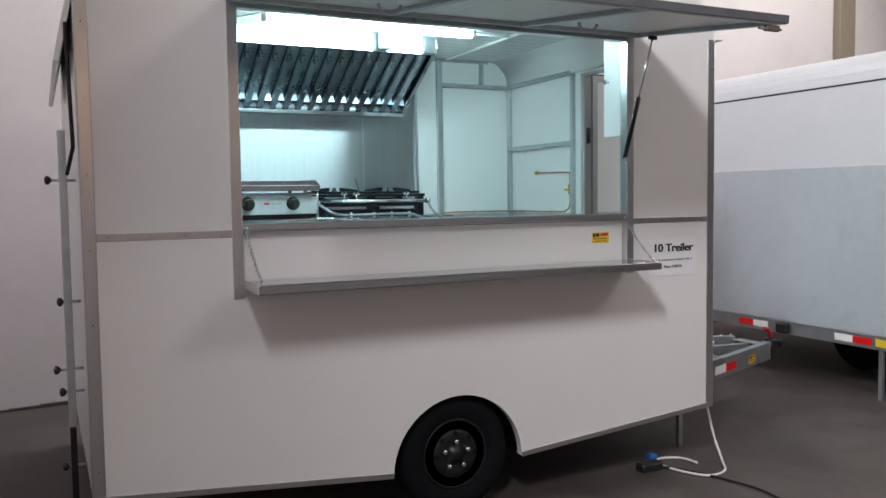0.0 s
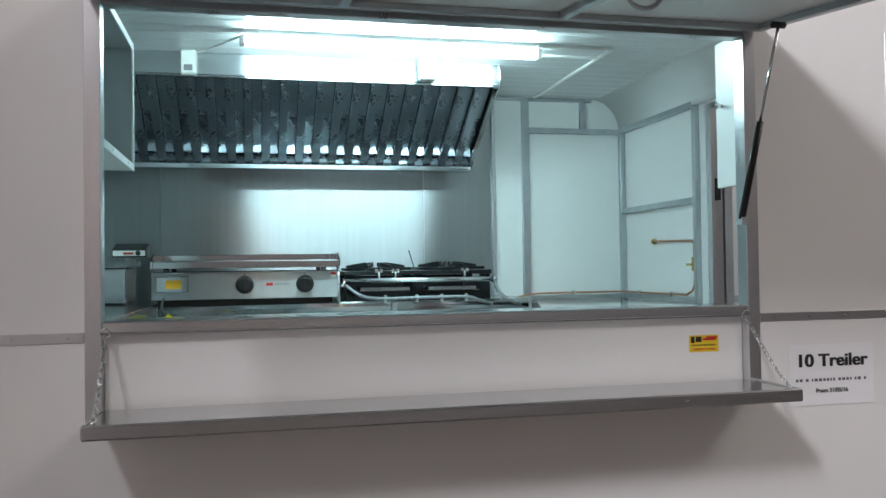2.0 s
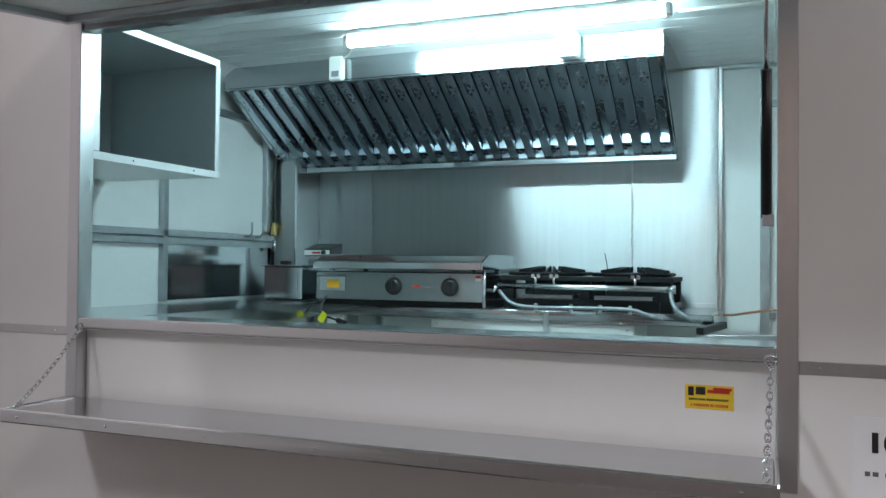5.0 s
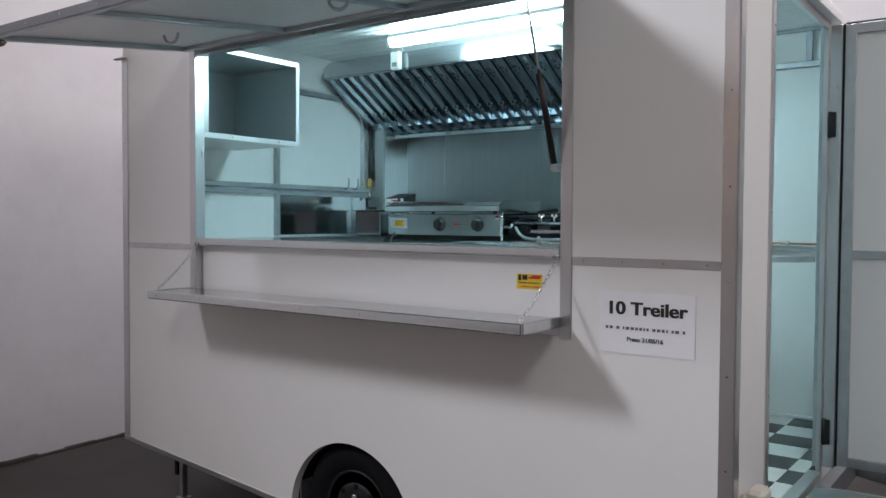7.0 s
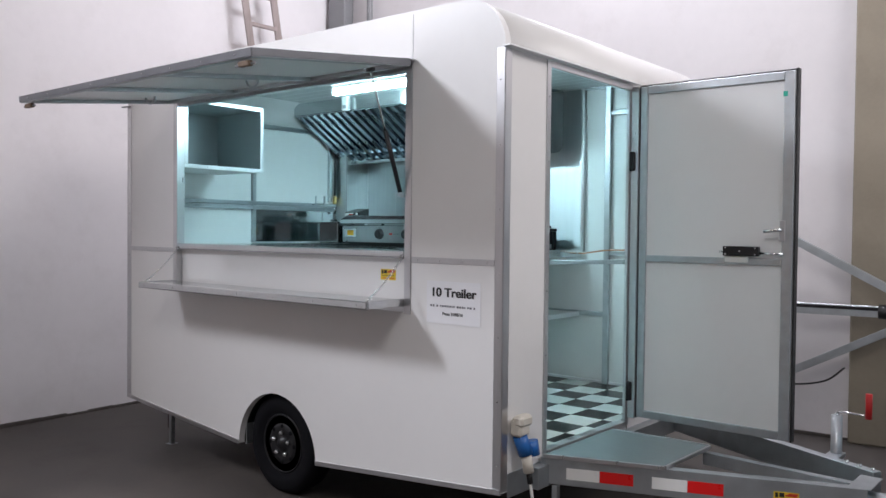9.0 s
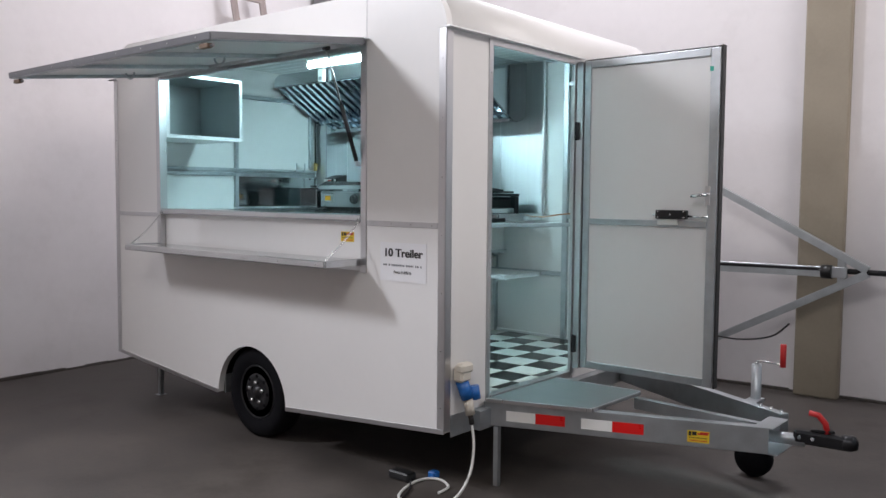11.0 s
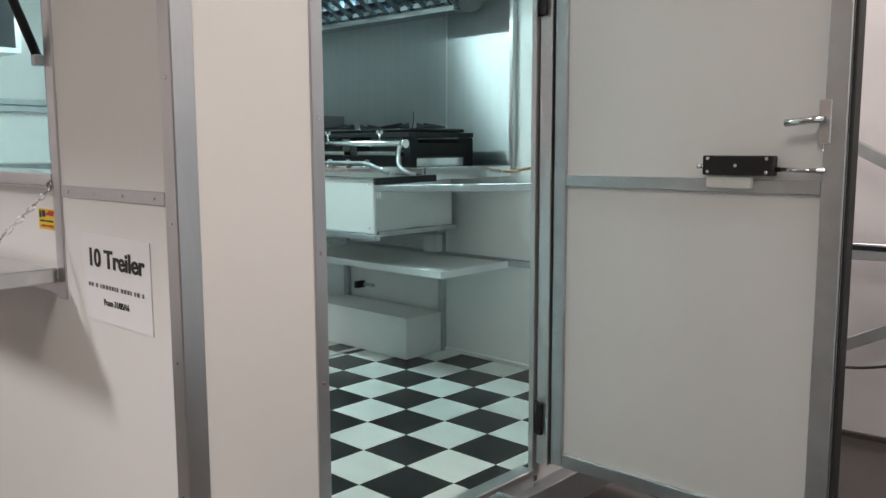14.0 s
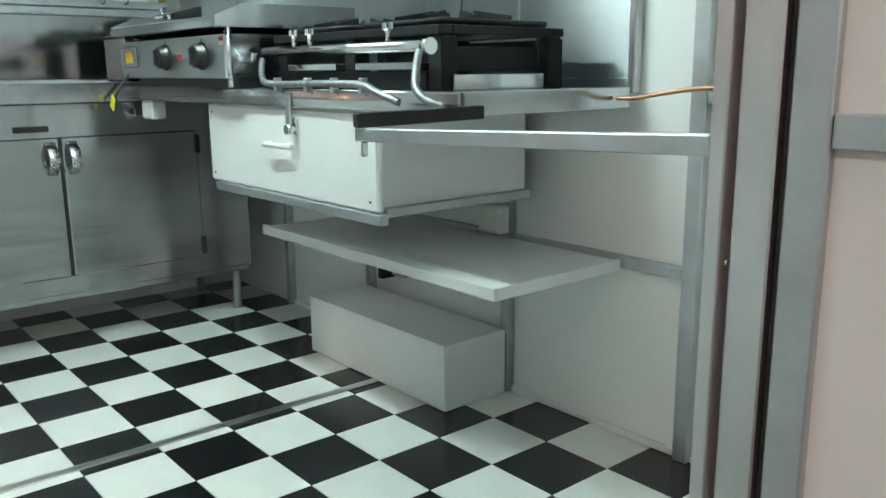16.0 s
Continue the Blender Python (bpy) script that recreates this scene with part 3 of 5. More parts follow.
for k in range(9):
    p = FM @ Vector((FX0 + 0.1 + k * 0.225, -FL - 0.004, 0.0))
    if rv is None:
        rv = part("rivet", lathe([(0.004, 0), (0.003, -0.002)], p, "y", 10), CHROME, flap)
    else:
        again(rv, (k * 0.225, 0, 0))
sc = None
for x in (X1 - 0.022, X0 + 0.022):
    for k in range(7):
        if sc is None:
            sc = part("rivet", lathe([(0.004, 0), (0.003, -0.002)], (x, Y0 - EPS, 0.45 + k * 0.28), "y", 10), CHROME, trailer)
        else:
            again(sc, (x - (X1 - 0.022), 0, k * 0.28))
sc = None
for y in (DY0 - 0.013, DY1 + 0.013):
    for k in range(6):
        if sc is None:
            sc = part("screw", lathe([(0.005, 0), (0.004, 0.002)], (X1 + 0.006, y, 0.6 + k * 0.3), "x", 10), CHROME, trailer)
        else:
            again(sc, (0, y - (DY0 - 0.013), k * 0.3))
s0, s1 = Vector((2.588, 3.268, 1.65)), Vector((2.588, 3.06, 2.205))
strut = part("gas_strut", rod(s0, s0 + (s1 - s0) * 0.52, 0.011), BLACKSTEEL, trailer, "black gas strut with chrome rod")
part("strut_rod", rod(s0 + (s1 - s0) * 0.5, s1, 0.0045), CHROME, strut)
part("strut_end", rod(s1 - Vector((0.02, 0, 0)), s1 + Vector((0.02, 0, 0)), 0.010), BLACKSTEEL, strut)
part("strut_bracket", B(2.580, 2.6035, 3.255, 3.29, 1.63, 1.655), GALV, strut)

# wheel
wheel = part("wheel", lathe([(0.165, 0.16), (0.245, 0.165), (0.272, 0.15), (WHR, 0.12), (WHR, 0.05), (0.272, 0.02), (0.245, 0.0), (0.185, 0.002), (0.165, 0.02)], (WHX, 3.312, WHZ + 0.002), "y", 48), RUBBER, trailer, "black road tyre on a dark steel rim")
bm = lathe([(0.168, 0.02), (0.160, 0.012), (0.150, 0.026), (0.128, 0.034), (0.108, 0.016), (0.08, 0.012), (0.06, 0.02), (0.035, 0.018), (0.03, 0.0), (0.001, -0.002)], (WHX, 3.312, WHZ + 0.002), "y", 40)
rim = part("rim", bm, BLACKSTEEL, wheel, "black steel rim")
for k in range(5):
    a = 2 * math.pi * k / 5 + 0.3
    part("wheel_nut", lathe([(0.014, 0.004), (0.014, -0.016), (0.008, -0.023)], (WHX + 0.062 * math.cos(a), 3.330, WHZ + 0.062 * math.sin(a)), "y", 6), CHROME, wheel)
for k in range(8):
    a = 2 * math.pi * k / 8
    part("rim_hole", lathe([(0.012, 0), (0.010, -0.0025), (0.001, -0.0005)], (WHX + 0.100 * math.cos(a), 3.3265, WHZ + 0.100 * math.sin(a)), "y", 14), RUBBER, wheel)
# wheel well
bm = bmesh.new()
pts = arc(WHX, 0.232, 0.335, 180, 0, 20)
for (a, b) in zip(pts, pts[1:]):
    vs = [bm.verts.new((a[0], Y0 + T, a[1])), bm.verts.new((b[0], Y0 + T, b[1])), bm.verts.new((b[0], Y0 + 0.28, b[1])), bm.verts.new((a[0], Y0 + 0.28, a[1]))]
    bm.faces.new(vs)
bm.faces.new([bm.verts.new((p[0], Y0 + 0.28, p[1])) for p in pts])
bmesh.ops.solidify(bm, geom=bm.faces[:], thickness=0.004)
part("wheel_well", bm, BLACKSTEEL, trailer)
part("mud_plate", B(WHX - 0.322, WHX - 0.316, Y0 + T + 0.002, Y0 + 0.16, 0.22, 0.36), GALV, trailer)
part("axle", rod((WHX, 3.49, WHZ), (WHX, 5.2, WHZ), 0.03), BLACKSTEEL, trailer)
again(wheel, (0, 1.88, 0))
# chassis rails and legs
for y in (3.62, 5.16):
    trim("chassis_rail", X0 + 0.05, X1 - 0.05, y, y + 0.05, 0.30, 0.358, mat=GALV)
for x, y in ((0.26, 3.50), (0.26, 5.1)):
    trim("prop_leg", x - 0.015, x + 0.015, y, y + 0.03, 0.001, 0.36, mat=GALV)
    trim("leg_foot", x - 0.03, x + 0.03, y - 0.015, y + 0.045, 0.0, 0.0009, mat=GALV, bevel=0)
trim("prop_leg", 3.245, 3.273, 3.60, 3.628, 0.001, 0.31, mat=GALV)

# door leaf, swung open
door = part("entrance_door", B(3.248, 4.040, 4.445, 4.480, 0.485, 2.25, bevel=0.002), WHITE, trailer, "white entrance door swung open, aluminium frame")
part("hinge_stile", B(3.196, 3.238, 4.432, 4.483, 0.475, 2.252), ALU, door)
part("door_gasket", B(3.2385, 3.2475, 4.442, 4.483, 0.48, 2.255), GASKET, door)
part("door_gasket", B(4.041, 4.050, 4.440, 4.483, 0.48, 2.262), GASKET, door)
part("door_gasket", B(3.248, 4.040, 4.442, 4.483, 2.2505, 2.259), GASKET, door)
for spec in ((3.249, 3.289, 0.486, 2.249), (3.989, 4.039, 0.486, 2.249), (3.290, 3.988, 0.486, 0.526), (3.290, 3.988, 2.209, 2.249), (3.290, 3.988, 1.323, 1.356)):
    part("door_frame", B(spec[0], spec[1], 4.432, 4.4448, spec[2], spec[3], bevel=0.002), GALV, door)
lock = part("lock", B(3.715, 3.89, 4.402, 4.4315, 1.366, 1.413, bevel=0.003), BLACKSTEEL, door, "black surface lock")
part("lock_base", B(3.72, 3.835, 4.415, 4.4315, 1.333, 1.365, bevel=0.003), PLASTIC, lock)
for x, z in ((3.73, 1.374), (3.73, 1.406), (3.875, 1.374), (3.875, 1.406), (3.80, 1.389)):
    part("screw", lathe([(0.005, 0), (0.004, -0.003)], (x, 4.402, z), "y", 10), CHROME, lock)
part("latch_rod", rod((3.89, 4.42, 1.381), (4.0, 4.425, 1.379), 0.006), CHROME, lock)
part("latch_rod", rod((3.695, 4.42, 1.386), (3.715, 4.42, 1.386), 0.006), CHROME, lock)
part("door_handle", sweep(bmesh.new(), [(3.99, 4.432, 1.495), (3.99, 4.39, 1.495), (3.97, 4.385, 1.493), (3.92, 4.385, 1.487)], 0.009), CHROME, door, "chrome lever handle")
part("handle_plate", B(3.978, 4.006, 4.427, 4.4315, 1.44, 1.54), ALU, door)
part("green_mark", B(3.985, 4.005, 4.4305, 4.4318, 2.13, 2.155, bevel=0), GREENINK, door)
for z in (0.62, 1.856):
    part("hinge", B(3.192, 3.222, 4.418, 4.4315, z - 0.05, z + 0.05, bevel=0.003), BLACKSTEEL, door)
    part("hinge_pin", rod((3.200, 4.424, z - 0.052), (3.200, 4.424, z + 0.052), 0.008), BLACKSTEEL, door)

# hitch frame
HITCH_DROP = 0.04
hitch = part("drawbar", beam((3.19, 3.60, 0.416), (4.46, 4.075, 0.416), 0.05, 0.122), GALV, trailer, "galvanised steel drawbar frame")
part("far_beam", beam((3.19, 5.0, 0.416), (4.44, 4.36, 0.416), 0.05, 0.122), GALV, hitch)
part("middle_beam", beam((3.7, 4.26, 0.425), (4.40, 4.20, 0.425), 0.04, 0.06), GALV, hitch)
part("end_beam", B(3.186, 3.235, 3.50, 5.1, 0.345, 0.445), GALV, hitch)
part("apex_plate", B(4.36, 4.50, 4.08, 4.34, 0.345, 0.352), GALV, hitch)
part("apex_plate", B(4.38, 4.47, 4.10, 4.32, 0.458, 0.463), GALV, hitch)
part("coupler_neck", rod((4.42, 4.185, 0.405), (4.58, 4.215, 0.405), 0.028), GALV, hitch)
coup = part("coupler", beam((4.55, 4.205, 0.405), (4.79, 4.26, 0.395), 0.06, 0.062, 0.012), BLACKSTEEL, hitch, "black ball coupler with red handle")
part("coupler_head", lathe([(0.02, -0.03), (0.04, -0.02), (0.042, 0.01), (0.03, 0.035), (0.01, 0.04)], (4.775, 4.257, 0.395), "z", 20), BLACKSTEEL, coup)
part("coupler_latch", beam((4.62, 4.222, 0.437), (4.72, 4.245, 0.442), 0.03, 0.012, 0.003), BLACKSTEEL, coup)
for sx in (4.585, 4.64):
    part("coupler_bolt", rod((sx, 4.18 + (sx - 4.585) * 0.23, 0.405), (sx - 0.002, 4.172 + (sx - 4.585) * 0.23, 0.405), 0.009, 6), CHROME, coup)
part("coupler_handle", sweep(bmesh.new(), [(4.69, 4.235, 0.43), (4.68, 4.235, 0.475), (4.65, 4.23, 0.51), (4.61, 4.225, 0.515)], 0.014), RED, coup)
jack = part("jockey_jack", rod((4.20, 4.64, 0.24), (4.20, 4.64, 0.645), 0.026, 16), GALV, hitch, "galvanised jockey wheel jack")
part("jack_cap", rod((4.20, 4.64, 0.645), (4.20, 4.64, 0.657), 0.012), CHROME, jack)
part("jack_clamp", B(4.165, 4.235, 4.48, 4.675, 0.44, 0.462), GALV, jack)
part("crank", sweep(bmesh.new(), [(4.20, 4.64, 0.66), (4.225, 4.635, 0.665), (4.351, 4.59, 0.67)], 0.005), CHROME, jack)
part("crank_grip", rod((4.351, 4.585, 0.657), (4.351, 4.585, 0.775), 0.015), RED, jack)
part("jockey_wheel", lathe([(0.02, -0.03), (0.09, -0.03), (0.1, -0.015), (0.1, 0.015), (0.09, 0.03), (0.02, 0.03)], (4.20, 4.64, 0.142), "y", 28), RUBBER, jack)
for k in range(3):
    part("clamp_bolt", rod((4.3 + k * 0.06, 4.43 - k * 0.03, 0.458), (4.3 + k * 0.06, 4.43 - k * 0.03, 0.49), 0.008, 6), CHROME, hitch)
hitch.location.z -= HITCH_DROP
coup.location += Vector((-0.02, 0.0, 0.02))
platform = part("step_platform", prism([(3.215, 3.578), (3.718, 3.757), (3.728, 4.237), (3.215, 4.215)], "z", 0.4385, 0.453, 0.003), DULLPLATE, trailer, "galvanised step plate below the door")
part("plate_edge", beam((3.215, 3.571, 0.446), (3.724, 3.752, 0.446), 0.012, 0.019), ALU, platform)
part("plate_edge", beam((3.215, 4.222, 0.446), (3.73, 4.244, 0.446), 0.012, 0.019), ALU, platform)
part("plate_edge", beam((3.725, 3.760, 0.446), (3.735, 4.236, 0.446), 0.012, 0.019), ALU, platform)
bd = Vector((4.5 - 3.19, 4.09 - 3.60, 0))
bdir = bd.normalized()
bnor = Vector((bdir.y, -bdir.x, 0))


def on_beam(s, z, out=0.0265):
    return Vector((3.19, 3.60, 0)) + bdir * s + bnor * out + Vector((0, 0, z))


def beam_plate(name, s0, s1, z0, z1, mat, parent, out=0.0255):
    bm = bmesh.new()
    lo = [bm.verts.new(on_beam(s, z, out)) for s, z in ((s0, z0), (s1, z0), (s1, z1), (s0, z1))]
    hi = [bm.verts.new(on_beam(s, z, out + 0.0012)) for s, z in ((s0, z0), (s1, z0), (s1, z1), (s0, z1))]
    bm.faces.new(hi)
    bm.faces.new(lo[::-1])
    for i in range(4):
        bm.faces.new((lo[i], lo[(i + 1) % 4], hi[(i + 1) % 4], hi[i]))
    return part(name, bm, mat, parent)


for s in (0.12, 0.50):
    beam_plate("white_reflector", s, s + 0.15, 0.385, 0.437, TAPEWHITE, hitch)
    beam_plate("red_reflector", s + 0.151, s + 0.30, 0.385, 0.437, TAPERED, hitch)


# power inlet on the end wall
inlet = thing("power_inlet", (3.19, 3.37, 0.40), "ivory power inlet box with blue plug fitted", "socket")
part("inlet_box", B(3.1885, 3.250, 3.335, 3.415, 0.575, 0.655, bevel=0.012), IVORY, inlet)
part("inlet_lid", B(3.205, 3.260, 3.33, 3.42, 0.62, 0.67, bevel=0.012), IVORY, inlet)
part("plug", rod((3.215, 3.378, 0.575), (3.235, 3.40, 0.49), 0.032, 18), BLUE, inlet)
part("plug_cap", rod((3.235, 3.44, 0.545), (3.245, 3.445, 0.48), 0.03, 18), BLUE, inlet)
part("plug_body", rod((3.235, 3.40, 0.49), (3.245, 3.41, 0.41), 0.024, 18), IVORY, inlet)
part("cable_gland", rod((3.245, 3.41, 0.41), (3.25, 3.415, 0.36), 0.013, 12), BLACK, inlet)
pts = [(3.25, 3.415, 0.36), (3.275, 3.40, 0.25), (3.28, 3.36, 0.12), (3.25, 3.27, 0.02), (3.15, 3.15, 0.008), (3.02, 3.14, 0.008), (2.94, 3.28, 0.008), (2.93, 3.42, 0.008), (3.0, 3.47, 0.008), (3.10, 3.42, 0.008), (3.12, 3.32, 0.008)]


def smooth(pts, n=6):
    pts = [Vector(p) for p in pts]
    out = []
    for i in range(len(pts) - 1):
        a, b, c, d = pts[max(i - 1, 0)], pts[i], pts[i + 1], pts[min(i + 2, len(pts) - 1)]
        for k in range(n):
            t = k / n
            out.append(0.5 * (2 * b + (c - a) * t + (2 * a - 5 * b + 4 * c - d) * t * t + (3 * b - a - 3 * c + d) * t ** 3))
    return out + [pts[-1]]


part("cable", sweep(bmesh.new(), smooth(pts), 0.007, 8), PLASTIC, inlet, "white power cable looping on the floor")
ext = thing("extension_plug", (2.85, 3.38, 0), "grey extension socket and plug on the floor", "plug")
part("socket_block", B(2.76, 2.90, 3.33, 3.40, 0.001, 0.045, bevel=0.008), BLACK, ext)
part("plug", B(2.92, 2.97, 3.46, 3.51, 0.001, 0.04, bevel=0.008), BLUE, ext)
part("lead", sweep(bmesh.new(), smooth([(2.90, 3.35, 0.012), (3.0, 3.22, 0.008), (3.1, 2.9, 0.008), (3.12, 2.5, 0.008), (3.6, 2.0, 0.008)]), 0.006, 8), BLACK, ext)

# paper notice and sticker
notice = thing("paper_notice", (2.9, Y0 - 0.003, 1.03), "white paper notice taped to the trailer", "notice")
part("sheet", B(2.752, 3.066, Y0 - 0.0022, Y0 - 0.0006, 1.048, 1.243, bevel=0), PAPER, notice)
face = Matrix.Rotation(math.pi / 2, 4, "X")
text("heading", "10 Treiler", 0.058, Matrix.Translation((2.908, Y0 - 0.0028, 1.190)) @ face @ Matrix.Diagonal((1.12, 0.98, 1, 1)), INK, notice, 0.042)
bars(notice, "name_line", 2.775, 3.040, 1.120, 1.138, lambda u, v: (u, Y0 - 0.0024, v), GREYINK, 1, 5)
text("date_line", "Prazo 31/05/16", 0.0195, Matrix.Translation((2.907, Y0 - 0.0028, 1.094)) @ face, INK, notice, 0.03)


def sticker(name, place, parent, w, h, depth):
    """Yellow maker's sticker: a black box shape, a red flourish and rows of bars."""
    def quad(nm, u0, u1, v0, v1, mat, lift):
        bm = bmesh.new()
        p = [Vector(place(u, v)) + Vector(depth) * lift for u, v in ((u0, v0), (u1, v0), (u1, v1), (u0, v1))]
        lo = [bm.verts.new(q) for q in p]
        hi = [bm.verts.new(q + Vector(depth)) for q in p]
        bm.faces.new(hi)
        for i in range(4):
            bm.faces.new((lo[i], lo[(i + 1) % 4], hi[(i + 1) % 4], hi[i]))
        return part(nm, bm, mat, parent)
    quad("backing", 0, w, 0, h, STICKER, 0)
    quad("mark", w * 0.06, w * 0.18, h * 0.55, h * 0.92, INK, 1)
    quad("mark", w * 0.22, w * 0.42, h * 0.60, h * 0.92, INK, 1)
    quad("flourish", w * 0.46, w * 0.92, h * 0.68, h * 0.82, REDINK, 1)
    quad("flourish", w * 0.58, w * 0.96, h * 0.80, h * 0.92, REDINK, 1)
    bars(parent, "text_bars", w * 0.08, w * 0.92, h * 0.32, h * 0.5, lambda u, v: Vector(place(u, v)) + Vector(depth), INK, 1, 7, depth)
    bars(parent, "text_bars", w * 0.12, w * 0.92, h * 0.06, h * 0.28, lambda u, v: Vector(place(u, v)) + Vector(depth), REDINK, 1, 8, depth)


st2 = thing("maker_sticker", tuple(on_beam(1.05, 0.40 - HITCH_DROP)), "yellow sticker with a black and red mark", "sticker", "maker stickers")
sticker("sticker", lambda u, v: on_beam(1.0 + u, 0.376 - HITCH_DROP + v, 0.0252), st2, 0.10, 0.056, tuple(bnor * 0.0006))
st = thing("maker_sticker", (2.46, Y0 + 0.017, 1.24), "yellow sticker with a black and red mark", "sticker", "maker stickers")
sticker("sticker", lambda u, v: (2.421 + u, Y0 + 0.0318, 1.230 + v), st, 0.102, 0.053, (0, -0.0006, 0))

# ---- inside: wall tubes ----
YB = Y1 - T
XL, XR = X0 + T, X1 - TE


def tube(*spec, mat=GALV):
    return trim("wall_tube", *spec, mat=mat, bevel=0.002)


for x0, x1, z0, z1 in ((2.55, 2.59, ZF, 2.45), (3.138, XR - 0.001, ZF, 2.27), (0.66, 0.69, ZF, 1.3), (1.24, 1.27, ZF, 1.3), (1.94, 1.97, ZF, 1.3)):
    tube(x0, x1, YB - 0.03, YB - 0.001, z0, z1)
tube(2.591, 3.137, YB - 0.028, YB - 0.001, 2.255, 2.285)
tube(2.591, 3.137, YB - 0.028, YB - 0.001, 1.318, 1.345)
tube(2.37, XR - 0.2, YB - 0.029, YB - 0.002, 2.437, 2.451)
tube(2.90, 2.93, YB - 0.028, YB - 0.001, 2.286, 2.436)
for a, b in ((0.691, 1.239), (1.271, 1.939), (1.971, 2.549)):
    tube(a, b, YB - 0.028, YB - 0.001, 0.905, 0.935)
# end wall
for z in (2.262, 1.80, 1.318):
    tube(XR - 0.03, XR - 0.001, DY1 + 0.113, YB - 0.032, z, z + 0.03)
tube(XR - 0.03, XR - 0.001, DY1 + 0.085, DY1 + 0.112, ZF, 2.268)
tube(XR - 0.03, XR - 0.001, DY0 - 0.058, DY0 - 0.032, ZF, 2.268)
tube(XR - 0.03, XR - 0.001, Y0 + T + 0.01, DY0 - 0.059, 1.30, 1.33)
# rear wall
tube(XL + 0.001, XL + 0.03, Y0 + T + 0.002, YB - 0.03, 2.24, 2.27)
tube(XL + 0.001, XL + 0.03, Y0 + T + 0.002, YB - 0.25, 1.652, 1.682)
tube(XL + 0.001, XL + 0.028, Y0 + T + 0.002, YB - 0.25, 1.618, 1.648)
tube(XL + 0.001, XL + 0.03, 4.255, 4.285, 1.37, 2.239)
tube(XL + 0.001, XL + 0.03, 5.03, 5.06, 1.70, 2.239)

for a, b in ((0.691, 1.239), (1.971, 2.549), (2.591, 3.137)):
    tube(a, b, YB - 0.016, YB - 0.001, ZF + 0.0005, ZF + 0.018, mat=WHITEALU)

# stainless linings
spl = thing("splashback", (1.3, YB - 0.005, 1.34), "brushed stainless splashback sheets behind the griddle", "splashback")
part("sheet", B(0.30, 0.62, YB - 0.008, YB - 0.001, 1.355, 2.45, bevel=0.001), STEEL, spl)
part("sheet", B(0.6215, 1.984, YB - 0.008, YB - 0.001, 1.355, 2.45, bevel=0.001), STEEL, spl)
part("sheet", B(1.9855, 2.37, YB - 0.0085, YB - 0.001, 1.355, 2.45, bevel=0.001), STEEL, spl)
part("seam_strip", B(1.981, 1.989, YB - 0.0115, YB - 0.0087, 1.376, 2.02, bevel=0.001), ALU, spl)
part("upstand", B(0.67, 2.37, YB - 0.016, YB - 0.0085, 1.3525, 1.375, bevel=0.001), STEEL, spl)
solo("splashback_edge", B(2.371, 2.392, YB - 0.03, YB - 0.001, 1.34, 2.45, bevel=0.003), ALU, "bright aluminium edge of the splashback", "trim", kind="structure")
casing = thing("corner_casing", (0.23, 5.2, 1.37), "stainless boxed casing in the kitchen corner", "casing")
part("front_panel", B(XL + 0.031, 0.299, 5.10, 5.106, 1.37, 2.2, bevel=0.001), STEEL, casing)
part("side_panel", B(0.293, 0.299, 5.1065, YB - 0.009, 1.37, 2.2, bevel=0.001), STEEL, casing)
part("edge_fold", B(0.2955, 0.3015, 5.0965, 5.1005, 1.375, 2.195, bevel=0.001), STEEL_BRIGHT, casing)
side_spl = thing("side_splashback", (XL + 0.01, 4.7, 1.375), "polished stainless panel riveted above the side counter", "splashback")
part("panel", B(XL + 0.004, XL + 0.012, 4.29, 5.098, 1.375, 1.617, bevel=0.001), STEEL_BRIGHT, side_spl)
for k in range(4):
    part("rivet", lathe([(0.0045, 0), (0.003, 0.002)], (XL + 0.012, 4.36 + k * 0.22, 1.604), "x", 10), CHROME, side_spl)

# worktops
back_top = thing("back_worktop", (1.5, 5.05, 1.31), "stainless back worktop with folded edge", "worktop")
part("top", B(0.665, 2.38, 4.785, YB - 0.009, 1.338, 1.352, bevel=0.003), STEEL_TOP, back_top)
bullnose("front_edge", 0.665, 2.384, 4.772, 4.784, 1.305, 1.354, STEEL_TOP, back_top)
part("side_edge", B(2.381, 2.390, 4.785, YB - 0.04, 1.305, 1.354, bevel=0.002), STEEL_TOP, back_top)
for k in range(6):
    part("screw", lathe([(0.004, 0), (0.003, -0.002)], (0.75 + k * 0.31, 4.775, 1.322), "y", 8), CHROME, back_top)
side_top = thing("side_worktop", (0.4, 4.3, 1.31), "stainless side worktop along the rear wall", "worktop")
part("top", B(XL + 0.002, 0.654, 3.434, YB - 0.002, 1.348, 1.362, bevel=0.003), STEEL_TOP, side_top)
part("front_edge", B(0.655, 0.663, 3.434, YB - 0.002, 1.30, 1.364, bevel=0.002), STEEL_TOP, side_top)
for k in range(6):
    part("screw", lathe([(0.004, 0), (0.003, 0.002)], (0.6635, 3.75 + k * 0.3, 1.335), "x", 8), CHROME, side_top)

